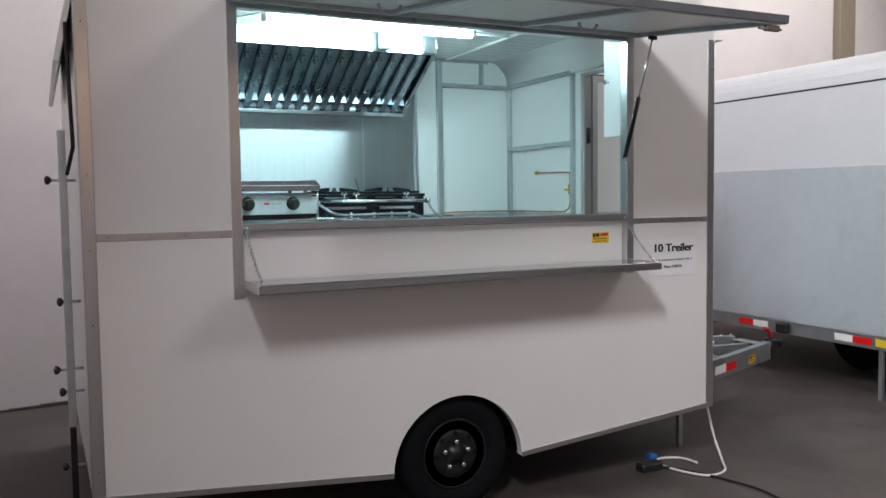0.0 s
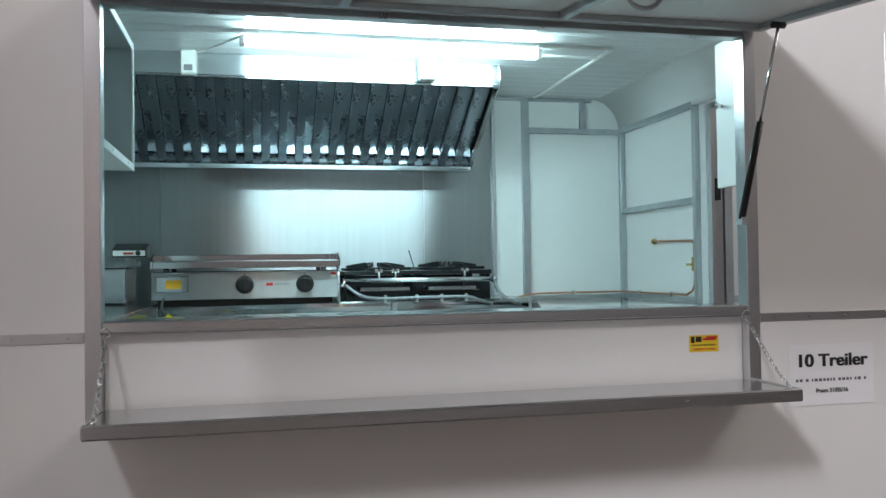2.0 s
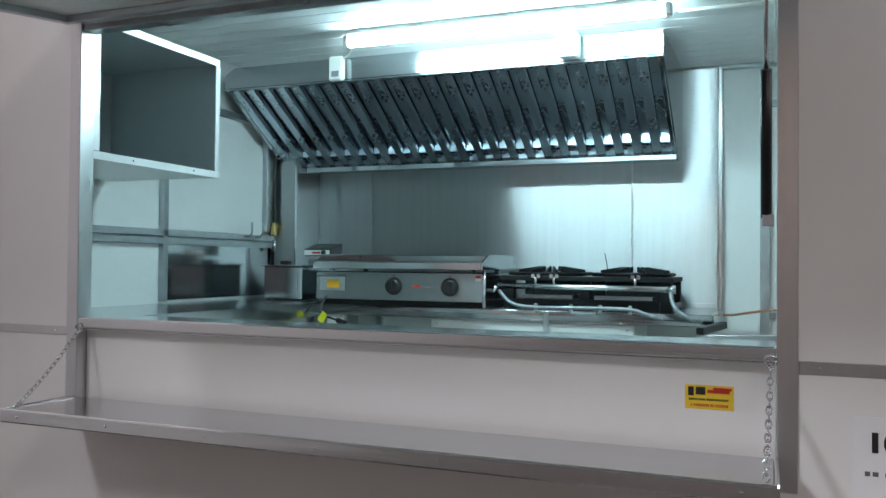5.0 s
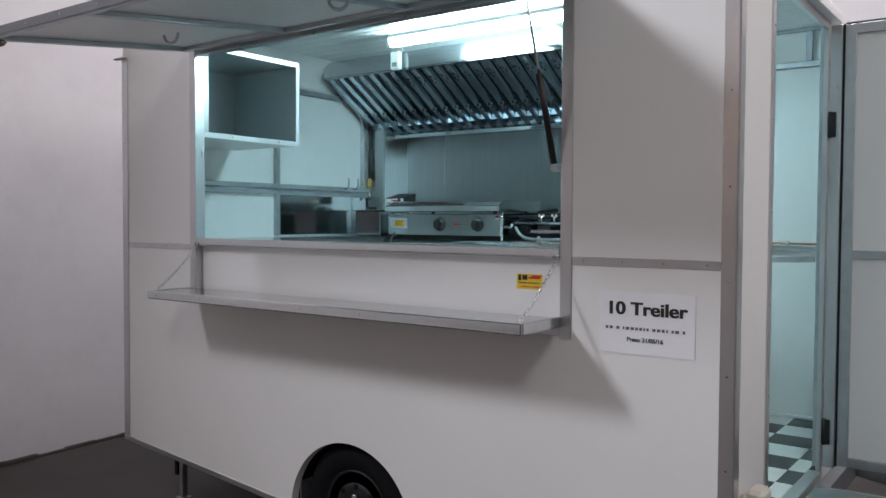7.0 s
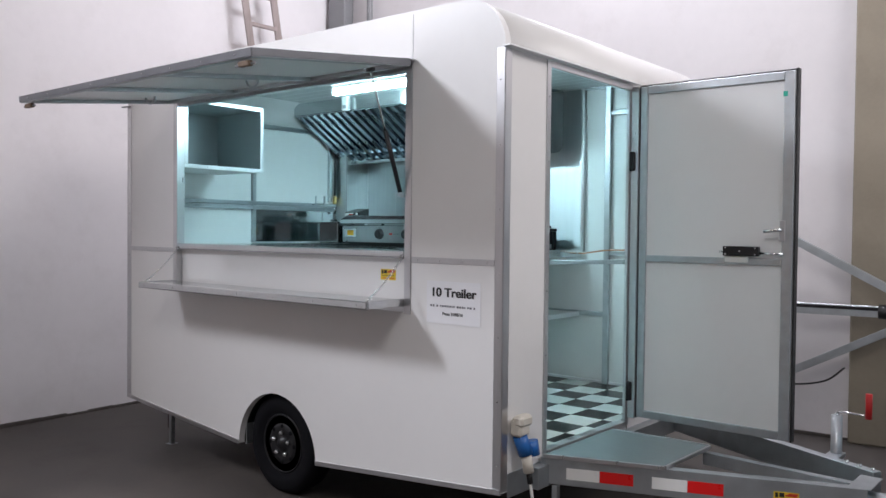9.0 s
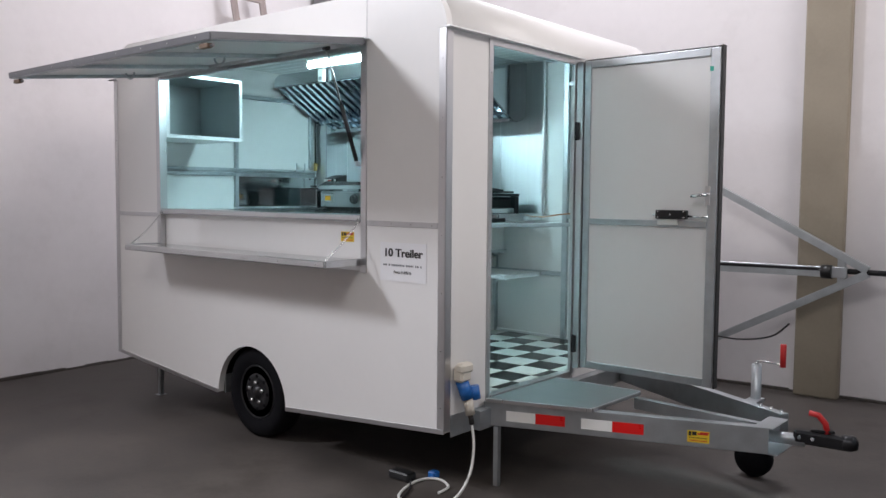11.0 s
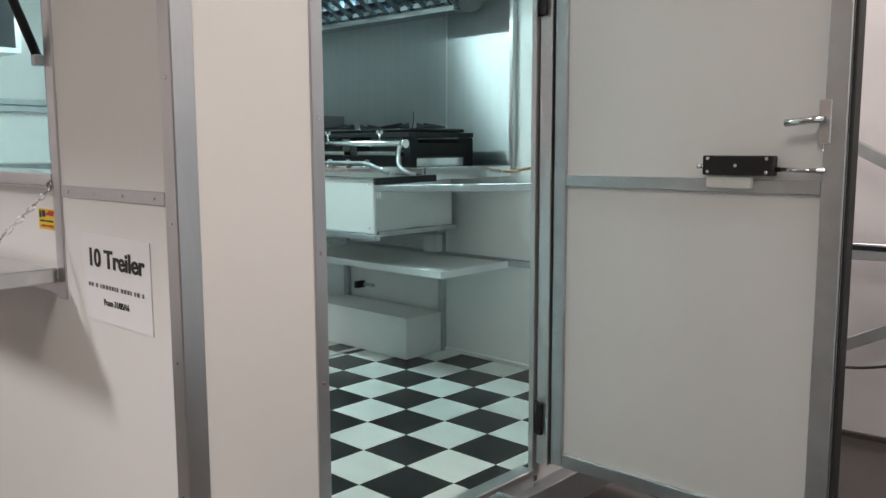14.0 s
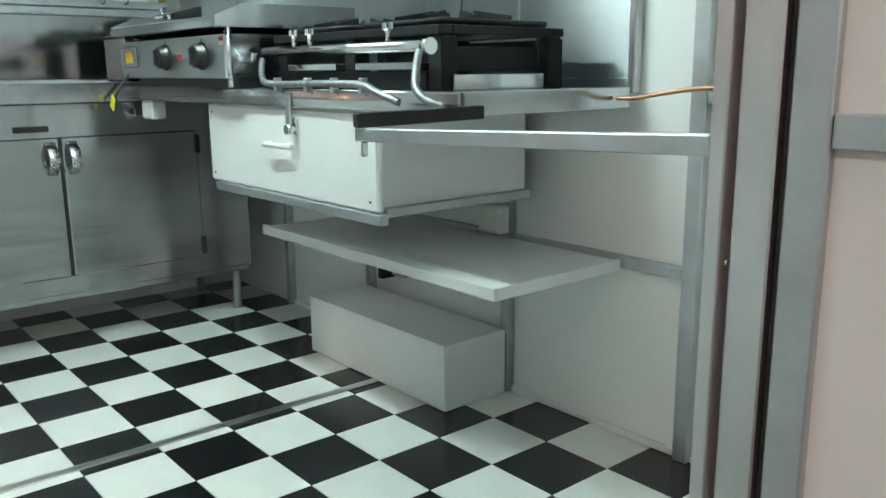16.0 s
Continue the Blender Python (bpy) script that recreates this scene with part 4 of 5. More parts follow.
# undercounter fridge with stainless doors
fridge = thing("undercounter_cabinet", (0.38, 4.4, ZF), "stainless undercounter cabinet with curved chrome handles", "cabinet")
part("body", B(XL + 0.01, 0.625, 3.66, 5.19, 0.635, 1.298, bevel=0.003), CABSTEEL, fridge)
for a, b in ((3.70, 4.07), (4.09, 4.495), (4.505, 4.985)):
    d = part("cabinet_door", B(0.626, 0.642, a, b, 0.70, 1.185, bevel=0.004), CABSTEEL, fridge)
    hy = b - 0.03 if b < 4.5 else a + 0.03
    if a > 4.0:
        outer = [(0.642 + 0.052 * math.sin(t), 1.172 - 0.115 * k / 10) for k, t in [(k, math.pi * k / 10) for k in range(11)]]
        inner = [(0.642 + 0.046 * math.sin(t), 1.168 - 0.107 * k / 10) for k, t in [(k, math.pi * k / 10) for k in range(11)]]
        h = part("handle", prism(outer + inner[::-1], "y", hy - 0.017, hy + 0.017, 0.001), CHROME, d, "curved chrome strap handle")
        for p in h.data.polygons:
            p.use_smooth = abs(p.normal.y) < 0.5
    part("hinge", B(0.6425, 0.65, (b if b > 4.5 else a) - 0.008, (b if b > 4.5 else a) + 0.008, 1.10, 1.17), BLACK, d)
    part("hinge", B(0.6425, 0.65, (b if b > 4.5 else a) - 0.008, (b if b > 4.5 else a) + 0.008, 0.71, 0.78), BLACK, d)
part("door_gap", B(0.6265, 0.632, 4.4955, 4.5045, 0.70, 1.185, bevel=0), GASKET, fridge)
part("badge", B(0.626, 0.632, 4.36, 4.47, 1.205, 1.225), BLACK, fridge)
part("plinth", B(0.60, 0.62, 3.68, 5.18, 0.615, 0.66), CABSTEEL, fridge)
for y in (3.72, 5.14):
    part("foot", rod((0.58, y, ZF), (0.58, y, 0.635), 0.016), GALV, fridge)
    part("foot", rod((0.22, y, ZF), (0.22, y, 0.635), 0.016), GALV, fridge)

# overhead cabinet beside the hatch, open towards the room
cab = thing("overhead_cabinet", (0.42, 3.65, 1.85), "open white overhead cabinet, inside toned grey for its shade", "cabinet")
CY0, CY1, CZ0, CZ1, CX = Y0 + T + 0.012, 3.943, 1.857, 2.292, 0.68
part("bottom", B(XL + 0.031, CX, CY0, CY1, CZ0, CZ0 + 0.012), LINING, cab)
part("top", B(XL + 0.031, CX, CY0, CY1, CZ1 - 0.012, CZ1), LINING, cab)
part("side", B(XL + 0.031, CX, CY1 - 0.012, CY1, CZ0 + 0.0125, CZ1 - 0.0125), LINING, cab)
part("side", B(XL + 0.031, CX, CY0, CY0 + 0.012, CZ0 + 0.0125, CZ1 - 0.0125), LINING, cab)
part("back", B(XL + 0.031, XL + 0.04, CY0 + 0.0125, CY1 - 0.0125, CZ0 + 0.0125, CZ1 - 0.0125), LINING, cab)
# Grey sheets over the white sides put the inner shade into the colour.
part("inner_panel", B(XL + 0.0405, XL + 0.043, CY0 + 0.013, CY1 - 0.013, CZ0 + 0.013, CZ1 - 0.013, bevel=0), SHADELINING, cab)
part("inner_panel", B(XL + 0.0435, CX - 0.002, CY1 - 0.0155, CY1 - 0.0125, CZ0 + 0.013, CZ1 - 0.013, bevel=0), SHADELINING, cab)
part("inner_panel", B(XL + 0.0435, CX - 0.002, CY0 + 0.0125, CY0 + 0.0155, CZ0 + 0.013, CZ1 - 0.013, bevel=0), SHADELINING, cab)
part("inner_panel", B(XL + 0.0435, CX - 0.002, CY0 + 0.016, CY1 - 0.016, CZ1 - 0.0155, CZ1 - 0.0125, bevel=0), SHADELINING, cab)
part("inner_panel", B(XL + 0.0435, CX - 0.002, CY0 + 0.016, CY1 - 0.016, CZ0 + 0.0125, CZ0 + 0.0155, bevel=0), SHADELINING, cab)
for spec in ((CY0, CY1, CZ0 - 0.003, CZ0 + 0.022), (CY0, CY1, CZ1 - 0.022, CZ1 + 0.003), (CY0, CY0 + 0.025, CZ0 + 0.023, CZ1 - 0.023), (CY1 - 0.022, CY1 + 0.003, CZ0 + 0.023, CZ1 - 0.023)):
    part("edge_trim", B(CX + 0.0005, CX + 0.005, *spec, bevel=0.001), WHITEALU, cab)
for y in (3.5, 3.8):
    part("screw", lathe([(0.004, 0), (0.003, 0.002)], (CX + 0.005, y, CZ0 + 0.01), "x", 8), CHROME, cab)

# closed cabinet at the other side of the hatch
cab2 = thing("small_wall_cabinet", (2.88, 3.44, 1.80), "white wall cabinet with a small round knob", "cabinet")
part("body", B(2.706, XR - 0.002, Y0 + T + 0.012, 3.57, 1.785, 2.28), LINING, cab2)
cdoor = part("cabinet_door", B(2.690, 2.705, Y0 + T + 0.014, 3.572, 1.775, 2.285), LINING, cab2)
part("knob", lathe([(0.006, 0), (0.006, -0.012), (0.012, -0.018), (0.012, -0.026), (0.005, -0.03)], (2.690, 3.53, 2.06), "x", 14), CHROME, cdoor)

# extractor hood
hood = thing("extractor_hood", (1.25, 5.0, 2.03), "stainless extractor hood with a row of baffle slats", "extractor hood")
HX0, HX1, HY = 0.20, 2.213, 4.622
part("fascia", B(HX0, HX1, HY, HY + 0.010, 2.356, 2.4515, bevel=0.002), HOODFRONT, hood)
part("fascia_lip", B(HX0, HX1, HY + 0.001, HY + 0.035, 2.346, 2.3555, bevel=0.002), HOODSTEEL, hood)
YH = YB - 0.009
side = [(HY + 0.011, 2.356), (HY + 0.011, 2.45), (YH, 2.45), *[(YH - 0.09 + 0.09 * math.cos(a), 2.11 - 0.09 * math.sin(a)) for a in [k * math.pi / 16 for k in range(9)]], (5.19, 2.02), (5.17, 2.03)]
part("end_panel", prism(side, "x", HX1 - 0.006, HX1), HOODSTEEL, hood)
part("end_panel", prism(side, "x", HX0, HX0 + 0.006), HOODSTEEL, hood)
part("grease_channel", prism([(5.150, 2.015), (5.150, 2.036), (5.160, 2.036), (5.160, 2.025), (YB - 0.10, 2.025), (YB - 0.10, 2.015)], "x", HX0 + 0.007, HX1 - 0.007), HOODSTEEL, hood)
# Backing sheet coloured dark in place of the shade in the gaps.
part("inner_back", prism([(4.70, 2.43), (5.24, 2.095), (5.245, 2.10), (4.705, 2.435)], "x", HX0 + 0.007, HX1 - 0.007), GAPSHADE, hood)
for x in (HX0 + 0.006, HX1 - 0.024):
    part("filter_frame", beam((x + 0.009, HY + 0.03, 2.352), (x + 0.009, 5.16, 2.036), 0.018, 0.012), HOODSTEEL, hood)
p_top, p_bot = Vector((0, HY + 0.02, 2.352)), Vector((0, 5.155, 2.040))
sl = p_bot - p_top
ang = math.atan2(sl.z, sl.y)
first = None
n = 24
step = (HX1 - HX0 - 0.05) / n
for k in range(n):
    x = HX0 + 0.025 + k * step
    if first is None:
        bm = bmesh.new()
        m = Matrix.Translation((x, p_top.y, p_top.z)) @ Matrix.Rotation(ang, 4, "X")
        w = step * 0.46
        box(bm, 0, w, 0, sl.length, -0.002, 0.0, 0, m)
        box(bm, 0, 0.0015, 0, sl.length, 0.0, 0.022, 0, m)
        box(bm, w - 0.0015, w, 0, sl.length, 0.0, 0.022, 0, m)
        box(bm, w * 1.05, step * 0.97, 0.01, sl.length - 0.01, 0.034, 0.036, 0, m)
        first = part("baffle_slat", bm, SLAT, hood)
    else:
        again(first, (k * step, 0, 0))
# Small tilted plates added in the gaps to catch glints of the tube.
rnd = random.Random(11)
for k in range(n):
    x = HX0 + 0.025 + (k + 0.73) * step
    w = step * 0.24
    for name, y, z, tip, h in (("baffle_end", 5.085, 2.112, -6, 0.026), ("baffle_foot", 5.138, 2.062, -22, 0.018)):
        m = pose(x, y, z + rnd.uniform(-0.004, 0.004), tip + rnd.uniform(-8, 8), 0, rnd.uniform(-9, 9))
        lean = rnd.uniform(0.2, 0.9)
        part(name, prism([(-w, -h), (w, -h), (w * lean, h), (-w * 0.9, h)], "y", 0, 0.003), SLAT, hood).matrix_local = Matrix.Translation(-PLACE[hood]) @ m
chain("chain", (2.205, HY - 0.006, 2.44), (2.208, HY - 0.006, 2.39), hood)

# light fixture
lamp_ob = thing("fluorescent_light", (1.66, 4.26, 2.40), "lit fluorescent tube light on the ceiling", "light")
part("housing", B(1.05, 2.27, 4.235, 4.285, 2.432, 2.4515, bevel=0.004), PLASTIC, lamp_ob)
part("tube", rod((1.06, 4.26, 2.408), (2.26, 4.26, 2.408), 0.019, 20), GLOW, lamp_ob)
for x in (1.035, 2.26):
    part("end_cap", B(x, x + 0.025, 4.242, 4.278, 2.39, 2.432, bevel=0.005), PLASTIC, lamp_ob)
part("cable_duct", B(2.29, 2.62, 4.252, 4.268, 2.44, 2.4515), PLASTIC, lamp_ob)
part("cable_duct", B(2.604, 2.62, 4.269, 5.29, 2.44, 2.4515), PLASTIC, lamp_ob)
part("cable_duct", B(2.29, 2.62, 4.40, 4.416, 2.44, 2.4515), PLASTIC, lamp_ob)
det = thing("gas_detector", (0.80, 4.59, 2.45), "small white detector box on the ceiling", "detector")
part("case", B(0.782, 0.852, 4.575, 4.61, 2.345, 2.4515, bevel=0.008), PLASTIC, det)
part("grille", B(0.80, 0.835, 4.5735, 4.5748, 2.36, 2.385, bevel=0), GREYPAINT, det)
part("cable", sweep(bmesh.new(), smooth([(0.85, 4.59, 2.44), (0.90, 4.55, 2.447), (1.0, 4.4, 2.448), (1.06, 4.3, 2.448)]), 0.004, 6), PLASTIC, det)
em = thing("junction_box", (1.86, 4.6, 2.45), "small white junction box on the ceiling", "junction box")
part("case", B(1.815, 1.90, 4.535, 4.605, 2.355, 2.4515, bevel=0.008), PLASTIC, em)

# griddle
gr = thing("griddle", (1.05, 4.95, 1.352), "stainless gas griddle with black knobs", "griddle")
GX0, GX1, GY0, GY1 = 0.645, 1.455, 4.73, 5.16
part("base", B(GX0 + 0.02, GX1 - 0.02, GY0 + 0.05, GY1 - 0.02, 1.353, 1.385), BLACKSTEEL, gr)
part("body", B(GX0 + 0.005, GX1 - 0.005, GY0 + 0.012, GY1, 1.385, 1.505, bevel=0.003), STEEL_TOP, gr)
part("front_panel", B(GX0, GX1, GY0, GY0 + 0.011, 1.380, 1.500, bevel=0.003), STEEL, gr)
trough = part("grease_trough", prism([(GY0 - 0.03, 1.518), (GY0 - 0.03, 1.548), (GY0 + 0.01, 1.553), (GY0 + 0.01, 1.518)], "x", GX0 + 0.0085, GX1 + 0.0015, 0.002), STEEL_BRIGHT, gr)
part("hot_plate", B(GX0 + 0.01, GX1, GY0 + 0.0105, GY1, 1.520, 1.540), IRON, gr)
for x in (GX0 + 0.0, GX1 + 0.002):
    part("side_guard", prism([(GY0 - 0.028, 1.52), (GY0 - 0.028, 1.55), (GY0 + 0.06, 1.585), (GY1, 1.585), (GY1, 1.52)], "x", x, x + 0.008), STEEL_BRIGHT, gr)
part("back_guard", B(GX0 + 0.009, GX1 + 0.001, GY1 - 0.008, GY1, 1.5405, 1.585), STEEL_BRIGHT, gr)
for x in (1.041, 1.307):
    k = part("control_knob", lathe([(0.040, 0), (0.040, -0.006), (0.034, -0.010), (0.033, -0.026), (0.026, -0.030)], (x, GY0, 1.443), "y", 24), BLACK, gr)
    part("knob_grip", B(x - 0.005, x + 0.005, GY0 - 0.040, GY0 - 0.0302, 1.418, 1.468), BLACK, k)
for x in (1.041, 1.307):
    part("dial_mark", B(x - 0.002, x + 0.002, GY0 - 0.001, GY0 - 0.0002, 1.484, 1.492, bevel=0), INK, gr)
tray = part("drip_tray", B(0.665, 0.80, GY0 - 0.006, GY0 - 0.0005, 1.415, 1.485, bevel=0.002), STEEL_BRIGHT, gr)
part("tray_grip", B(0.66, 0.805, GY0 - 0.022, GY0 - 0.0065, 1.480, 1.486), STEEL_BRIGHT, tray)
part("warning_label", B(0.705, 0.77, GY0 - 0.0075, GY0 - 0.0062, 1.43, 1.468, bevel=0), ORANGE, tray)
part("logo_mark", B(1.135, 1.165, GY0 - 0.0012, GY0 - 0.0002, 1.437, 1.450, bevel=0), REDINK, gr)
bars(gr, "text_bars", 1.172, 1.24, 1.437, 1.450, lambda u, v: (u, GY0 - 0.0004, v), GREYPAINT, 1, 3)
for x in (GX0 + 0.06, GX1 - 0.06):
    for y in (GY0 + 0.04, GY1 - 0.05):
        part("post", rod((x, y, 1.50), (x, y, 1.52), 0.012), CHROME, gr)
part("corner_label", B(1.424, 1.448, GY0 - 0.0015, GY0 - 0.0003, 1.483, 1.494, bevel=0), REDINK, gr)
part("corner_label", B(1.424, 1.448, GY0 - 0.0015, GY0 - 0.0003, 1.471, 1.4825, bevel=0), PLASTIC, gr)
part("gas_elbow", sweep(bmesh.new(), [(GX1 - 0.005, 4.80, 1.43), (GX1 + 0.03, 4.80, 1.43), (GX1 + 0.04, 4.80, 1.45)], 0.010), CHROME, gr)
part("front_post", rod((GX1 + 0.004, GY0 + 0.012, 1.356), (GX1 + 0.004, GY0 + 0.012, 1.518), 0.008), CHROME, gr)

# two-burner stove


def braided(pts, r):
    """A hose with the fine rings of its steel braid."""
    line = smooth(pts, 12)
    fine = [line[0]]
    for a, b in zip(line, line[1:]):
        n = max(1, round((b - a).length / 0.0028))
        fine += [a + (b - a) * (k + 1) / n for k in range(n)]
    bm = sweep(bmesh.new(), fine, r, 10)
    for k, v in enumerate(bm.verts):
        c = fine[k // 10]
        v.co = c + (v.co - c) * (1.08 if (k // 10) % 2 else 0.90)
    return bm


sv = thing("stove", (1.86, 5.05, 1.352), "black iron gas stove with chrome gas rail", "stove")
SX0, SX1, SY0, SY1 = 1.505, 2.215, 4.87, 5.25
for x in (SX0, (SX0 + SX1) / 2 - 0.02, SX1 - 0.04):
    for y in (SY0, SY1 - 0.04):
        part("leg", B(x, x + 0.045, y, y + 0.045, 1.3525, 1.4745), IRON, sv)
part("frame", B(SX0 - 0.01, SX1 + 0.01, SY0 - 0.01, SY0 + 0.03, 1.475, 1.495), IRON, sv)
part("frame", B(SX0 - 0.01, SX1 + 0.01, SY1 - 0.03, SY1 + 0.01, 1.475, 1.495), IRON, sv)
for x in (SX0 - 0.01, (SX0 + SX1) / 2 - 0.02, SX1 - 0.03):
    part("frame", B(x, x + 0.04, SY0 + 0.031, SY1 - 0.031, 1.475, 1.495), IRON, sv)
part("side_panel", B(SX1 - 0.03, SX1 - 0.024, SY0 + 0.046, SY1 - 0.046, 1.395, 1.45), IRON, sv)
part("side_tray", B(SX1 + 0.002, SX1 + 0.012, SY0 + 0.03, SY1 - 0.06, 1.3525, 1.388), STEEL_BRIGHT, sv)
part("rear_guard", B(SX0, SX1, SY1 + 0.011, SY1 + 0.018, 1.3525, 1.47), IRON, sv)
part("drip_shelf", B(SX0 + 0.041, SX1 - 0.041, SY0 + 0.01, SY1 - 0.01, 1.372, 1.378), IRON, sv)
part("lower_rail", B(SX0 + 0.041, SX1 - 0.041, SY0 - 0.005, SY0 + 0.008, 1.354, 1.396), IRON, sv)
for x in (SX0 + 0.07, SX0 + 0.40):
    part("drip_tray", B(x, x + 0.24, SY0 - 0.014, SY0 + 0.30, 1.398, 1.416), STEEL_BRIGHT, sv)
for cx in (SX0 + 0.17, SX1 - 0.17):
    grate = part("grate", sweep(bmesh.new(), [(cx - 0.15, SY0 + 0.03, 1.505), (cx + 0.15, SY0 + 0.03, 1.505), (cx + 0.15, SY1 - 0.03, 1.505), (cx - 0.15, SY1 - 0.03, 1.505)], 0.008, 6, closed=True), IRON, sv)
    for k in range(8):
        a = 2 * math.pi * k / 8 + 0.39
        c = Vector((cx, (SY0 + SY1) / 2, 1.512))
        d = Vector((math.cos(a), math.sin(a), 0))
        p = c + d * 0.05
        q = c + d * 0.15
        part("prong", beam(p + Vector((0, 0, 0.016)), q, 0.010, 0.022), IRON, grate)
    part("burner_cap", lathe([(0.045, 0), (0.045, 0.014), (0.03, 0.02), (0.002, 0.021)], (cx, (SY0 + SY1) / 2, 1.478), "z", 24), IRON, sv)
rail = part("gas_rail", rod((1.49, 4.835, 1.452), (2.225, 4.825, 1.448), 0.013, 16), CHROME, sv, "chrome gas rail")
part("rail_cap", rod((2.22, 4.825, 1.448), (2.24, 4.825, 1.448), 0.018, 16), CHROME, rail)
for x in (1.66, 1.74, 2.08):
    part("tap", rod((x, 4.83, 1.46), (x, 4.83, 1.492), 0.006), CHROME, rail)
    part("tap_wing", B(x - 0.020, x - 0.004, 4.827, 4.833, 1.487, 1.504, bevel=0.002, m=None), CHROME, rail)
    part("tap_wing", B(x + 0.004, x + 0.020, 4.827, 4.833, 1.487, 1.504, bevel=0.002, m=None), CHROME, rail)
    part("tap_stem", rod((x, 4.84, 1.452), (x, 4.90, 1.452), 0.007), BRASS, rail)
hose = part("braided_hose", braided([(2.225, 4.805, 1.44), (2.232, 4.79, 1.40), (2.262, 4.765, 1.36), (2.31, 4.76, 1.335), (2.345, 4.775, 1.325)], 0.0085), BRAID, sv, "braided steel gas hose")
part("braided_hose", braided([(1.50, 4.82, 1.43), (1.56, 4.785, 1.385), (1.65, 4.762, 1.366), (1.9, 4.760, 1.368), (2.07, 4.760, 1.366), (2.13, 4.760, 1.35), (2.20, 4.768, 1.33)], 0.0082), BRAID, sv)
for x in (1.68, 1.83, 1.95, 2.07):
    part("hose_clip", B(x - 0.006, x + 0.006, 4.755, 4.7745, 1.345, 1.382), GALV, sv)
part("ignition_wire", sweep(bmesh.new(), [(1.90, 5.2, 1.51), (1.89, 5.22, 1.56), (1.88, 5.23, 1.60)], 0.0025, 5), IRON, sv)

# fryer
fr = thing("electric_fryer", (0.44, 4.9, 1.362), "small stainless electric fryer with black control head", "fryer")
part("tank", B(0.325, 0.535, 4.78, 5.08, 1.366, 1.525, bevel=0.006), STEEL_BRIGHT, fr)
part("front_panel", B(0.345, 0.515, 4.7785, 4.7798, 1.39, 1.50, bevel=0), STEEL_BRIGHT, fr)
part("tank_rim", B(0.315, 0.545, 4.77, 5.09, 1.5255, 1.532, bevel=0.002), STEEL_BRIGHT, fr)
part("bracket", B(0.45, 0.56, 4.98, 5.06, 1.5325, 1.555), STEEL, fr)
part("control_head", prism([(4.95, 1.575), (4.94, 1.61), (5.06, 1.64), (5.06, 1.575)], "x", 0.45, 0.60, 0.003), BLACK, fr)
part("control_plate", B(0.455, 0.595, 4.935, 4.9375, 1.58, 1.605, bevel=0), PLASTIC, fr)
part("dial", lathe([(0.012, 0), (0.011, -0.01)], (0.565, 4.935, 1.593), "y", 14), BLACK, fr)
part("label_mark", B(0.50, 0.545, 4.933, 4.9348, 1.588, 1.597, bevel=0), REDINK, fr)
part("stem", B(0.50, 0.54, 4.99, 5.02, 1.5555, 1.5745), PLASTIC, fr)
part("lid_handle", B(0.36, 0.41, 4.86, 4.90, 1.5325, 1.552, bevel=0.006), BLACK, fr)

# cord with yellow tag
cord = part("power_cord", sweep(bmesh.new(), smooth([(0.70, 4.74, 1.40), (0.69, 4.70, 1.35), (0.715, 4.672, 1.31), (0.79, 4.68, 1.285)]), 0.005, 6), BLACK, gr, "black power cord with a yellow tag")
part("plug", beam((0.78, 4.68, 1.287), (0.83, 4.685, 1.272), 0.02, 0.022, 0.004), BLACK, cord)
for dz in (-0.005, 0.005):
    part("prong", rod((0.83, 4.685, 1.272 + dz), (0.852, 4.687, 1.265 + dz), 0.002, 6), CHROME, cord)
part("tag", B(-0.016, 0.016, 0, 0.003, -0.024, 0.024, bevel=0, m=pose(0.719, 4.660, 1.298, 0, 35, 0)), YELLOW, cord)
so = thing("outlet", (0.717, 4.80, 1.238), "white wall outlet box under the worktop", "outlet")
part("case", B(0.672, 0.762, 4.775, 4.83, 1.238, 1.304, bevel=0.008), PLASTIC, so)

# white drawer unit hung under the back worktop
dr = thing("drawer_unit", (1.69, 5.05, 1.07), "white drawer unit hung below the worktop on steel angles", "drawer")
part("carcass", B(1.215, 2.065, 4.81, YB - 0.064, 1.078, 1.303), LINING, dr)
dfront = part("drawer_front", B(1.195, 2.086, 4.787, 4.808, 1.070, 1.304, bevel=0.006), LINING, dr)
part("drawer_pull", sweep(bmesh.new(), [(1.59, 4.787, 1.205), (1.592, 4.762, 1.205), (1.70, 4.762, 1.205), (1.702, 4.787, 1.205)], 0.007), LINING, dfront)
part("hasp", B(1.712, 1.736, 4.764, 4.771, 1.262, 1.345), GALV, dr)
part("hasp_plate", B(1.710, 1.738, 4.780, 4.7865, 1.235, 1.28), CHROME, dr)
for x in (1.225, 2.055):
    for z in (1.095, 1.28):
        part("screw", lathe([(0.005, 0), (0.004, -0.002)], (x, 4.787, z), "y", 10), CHROME, dfront)
part("padlock", rod((1.724, 4.758, 1.25), (1.724, 4.785, 1.25), 0.013), CHROME, dr)
part("angle_bar", B(1.24, 2.105, 4.778, 4.803, 1.044, 1.0690), GALV, dr)
part("angle_bar", B(2.067, 2.090, 4.812, YB - 0.064, 1.058, 1.080), GALV, dr)
part("angle_bar", B(2.000, 2.036, YB - 0.062, YB - 0.030, 1.045, 1.30), GALV, dr)
part("bracket", beam((1.98, YB - 0.06, 1.03), (1.98, YB - 0.06, 1.07), 0.05, 0.02), GALV, dr)
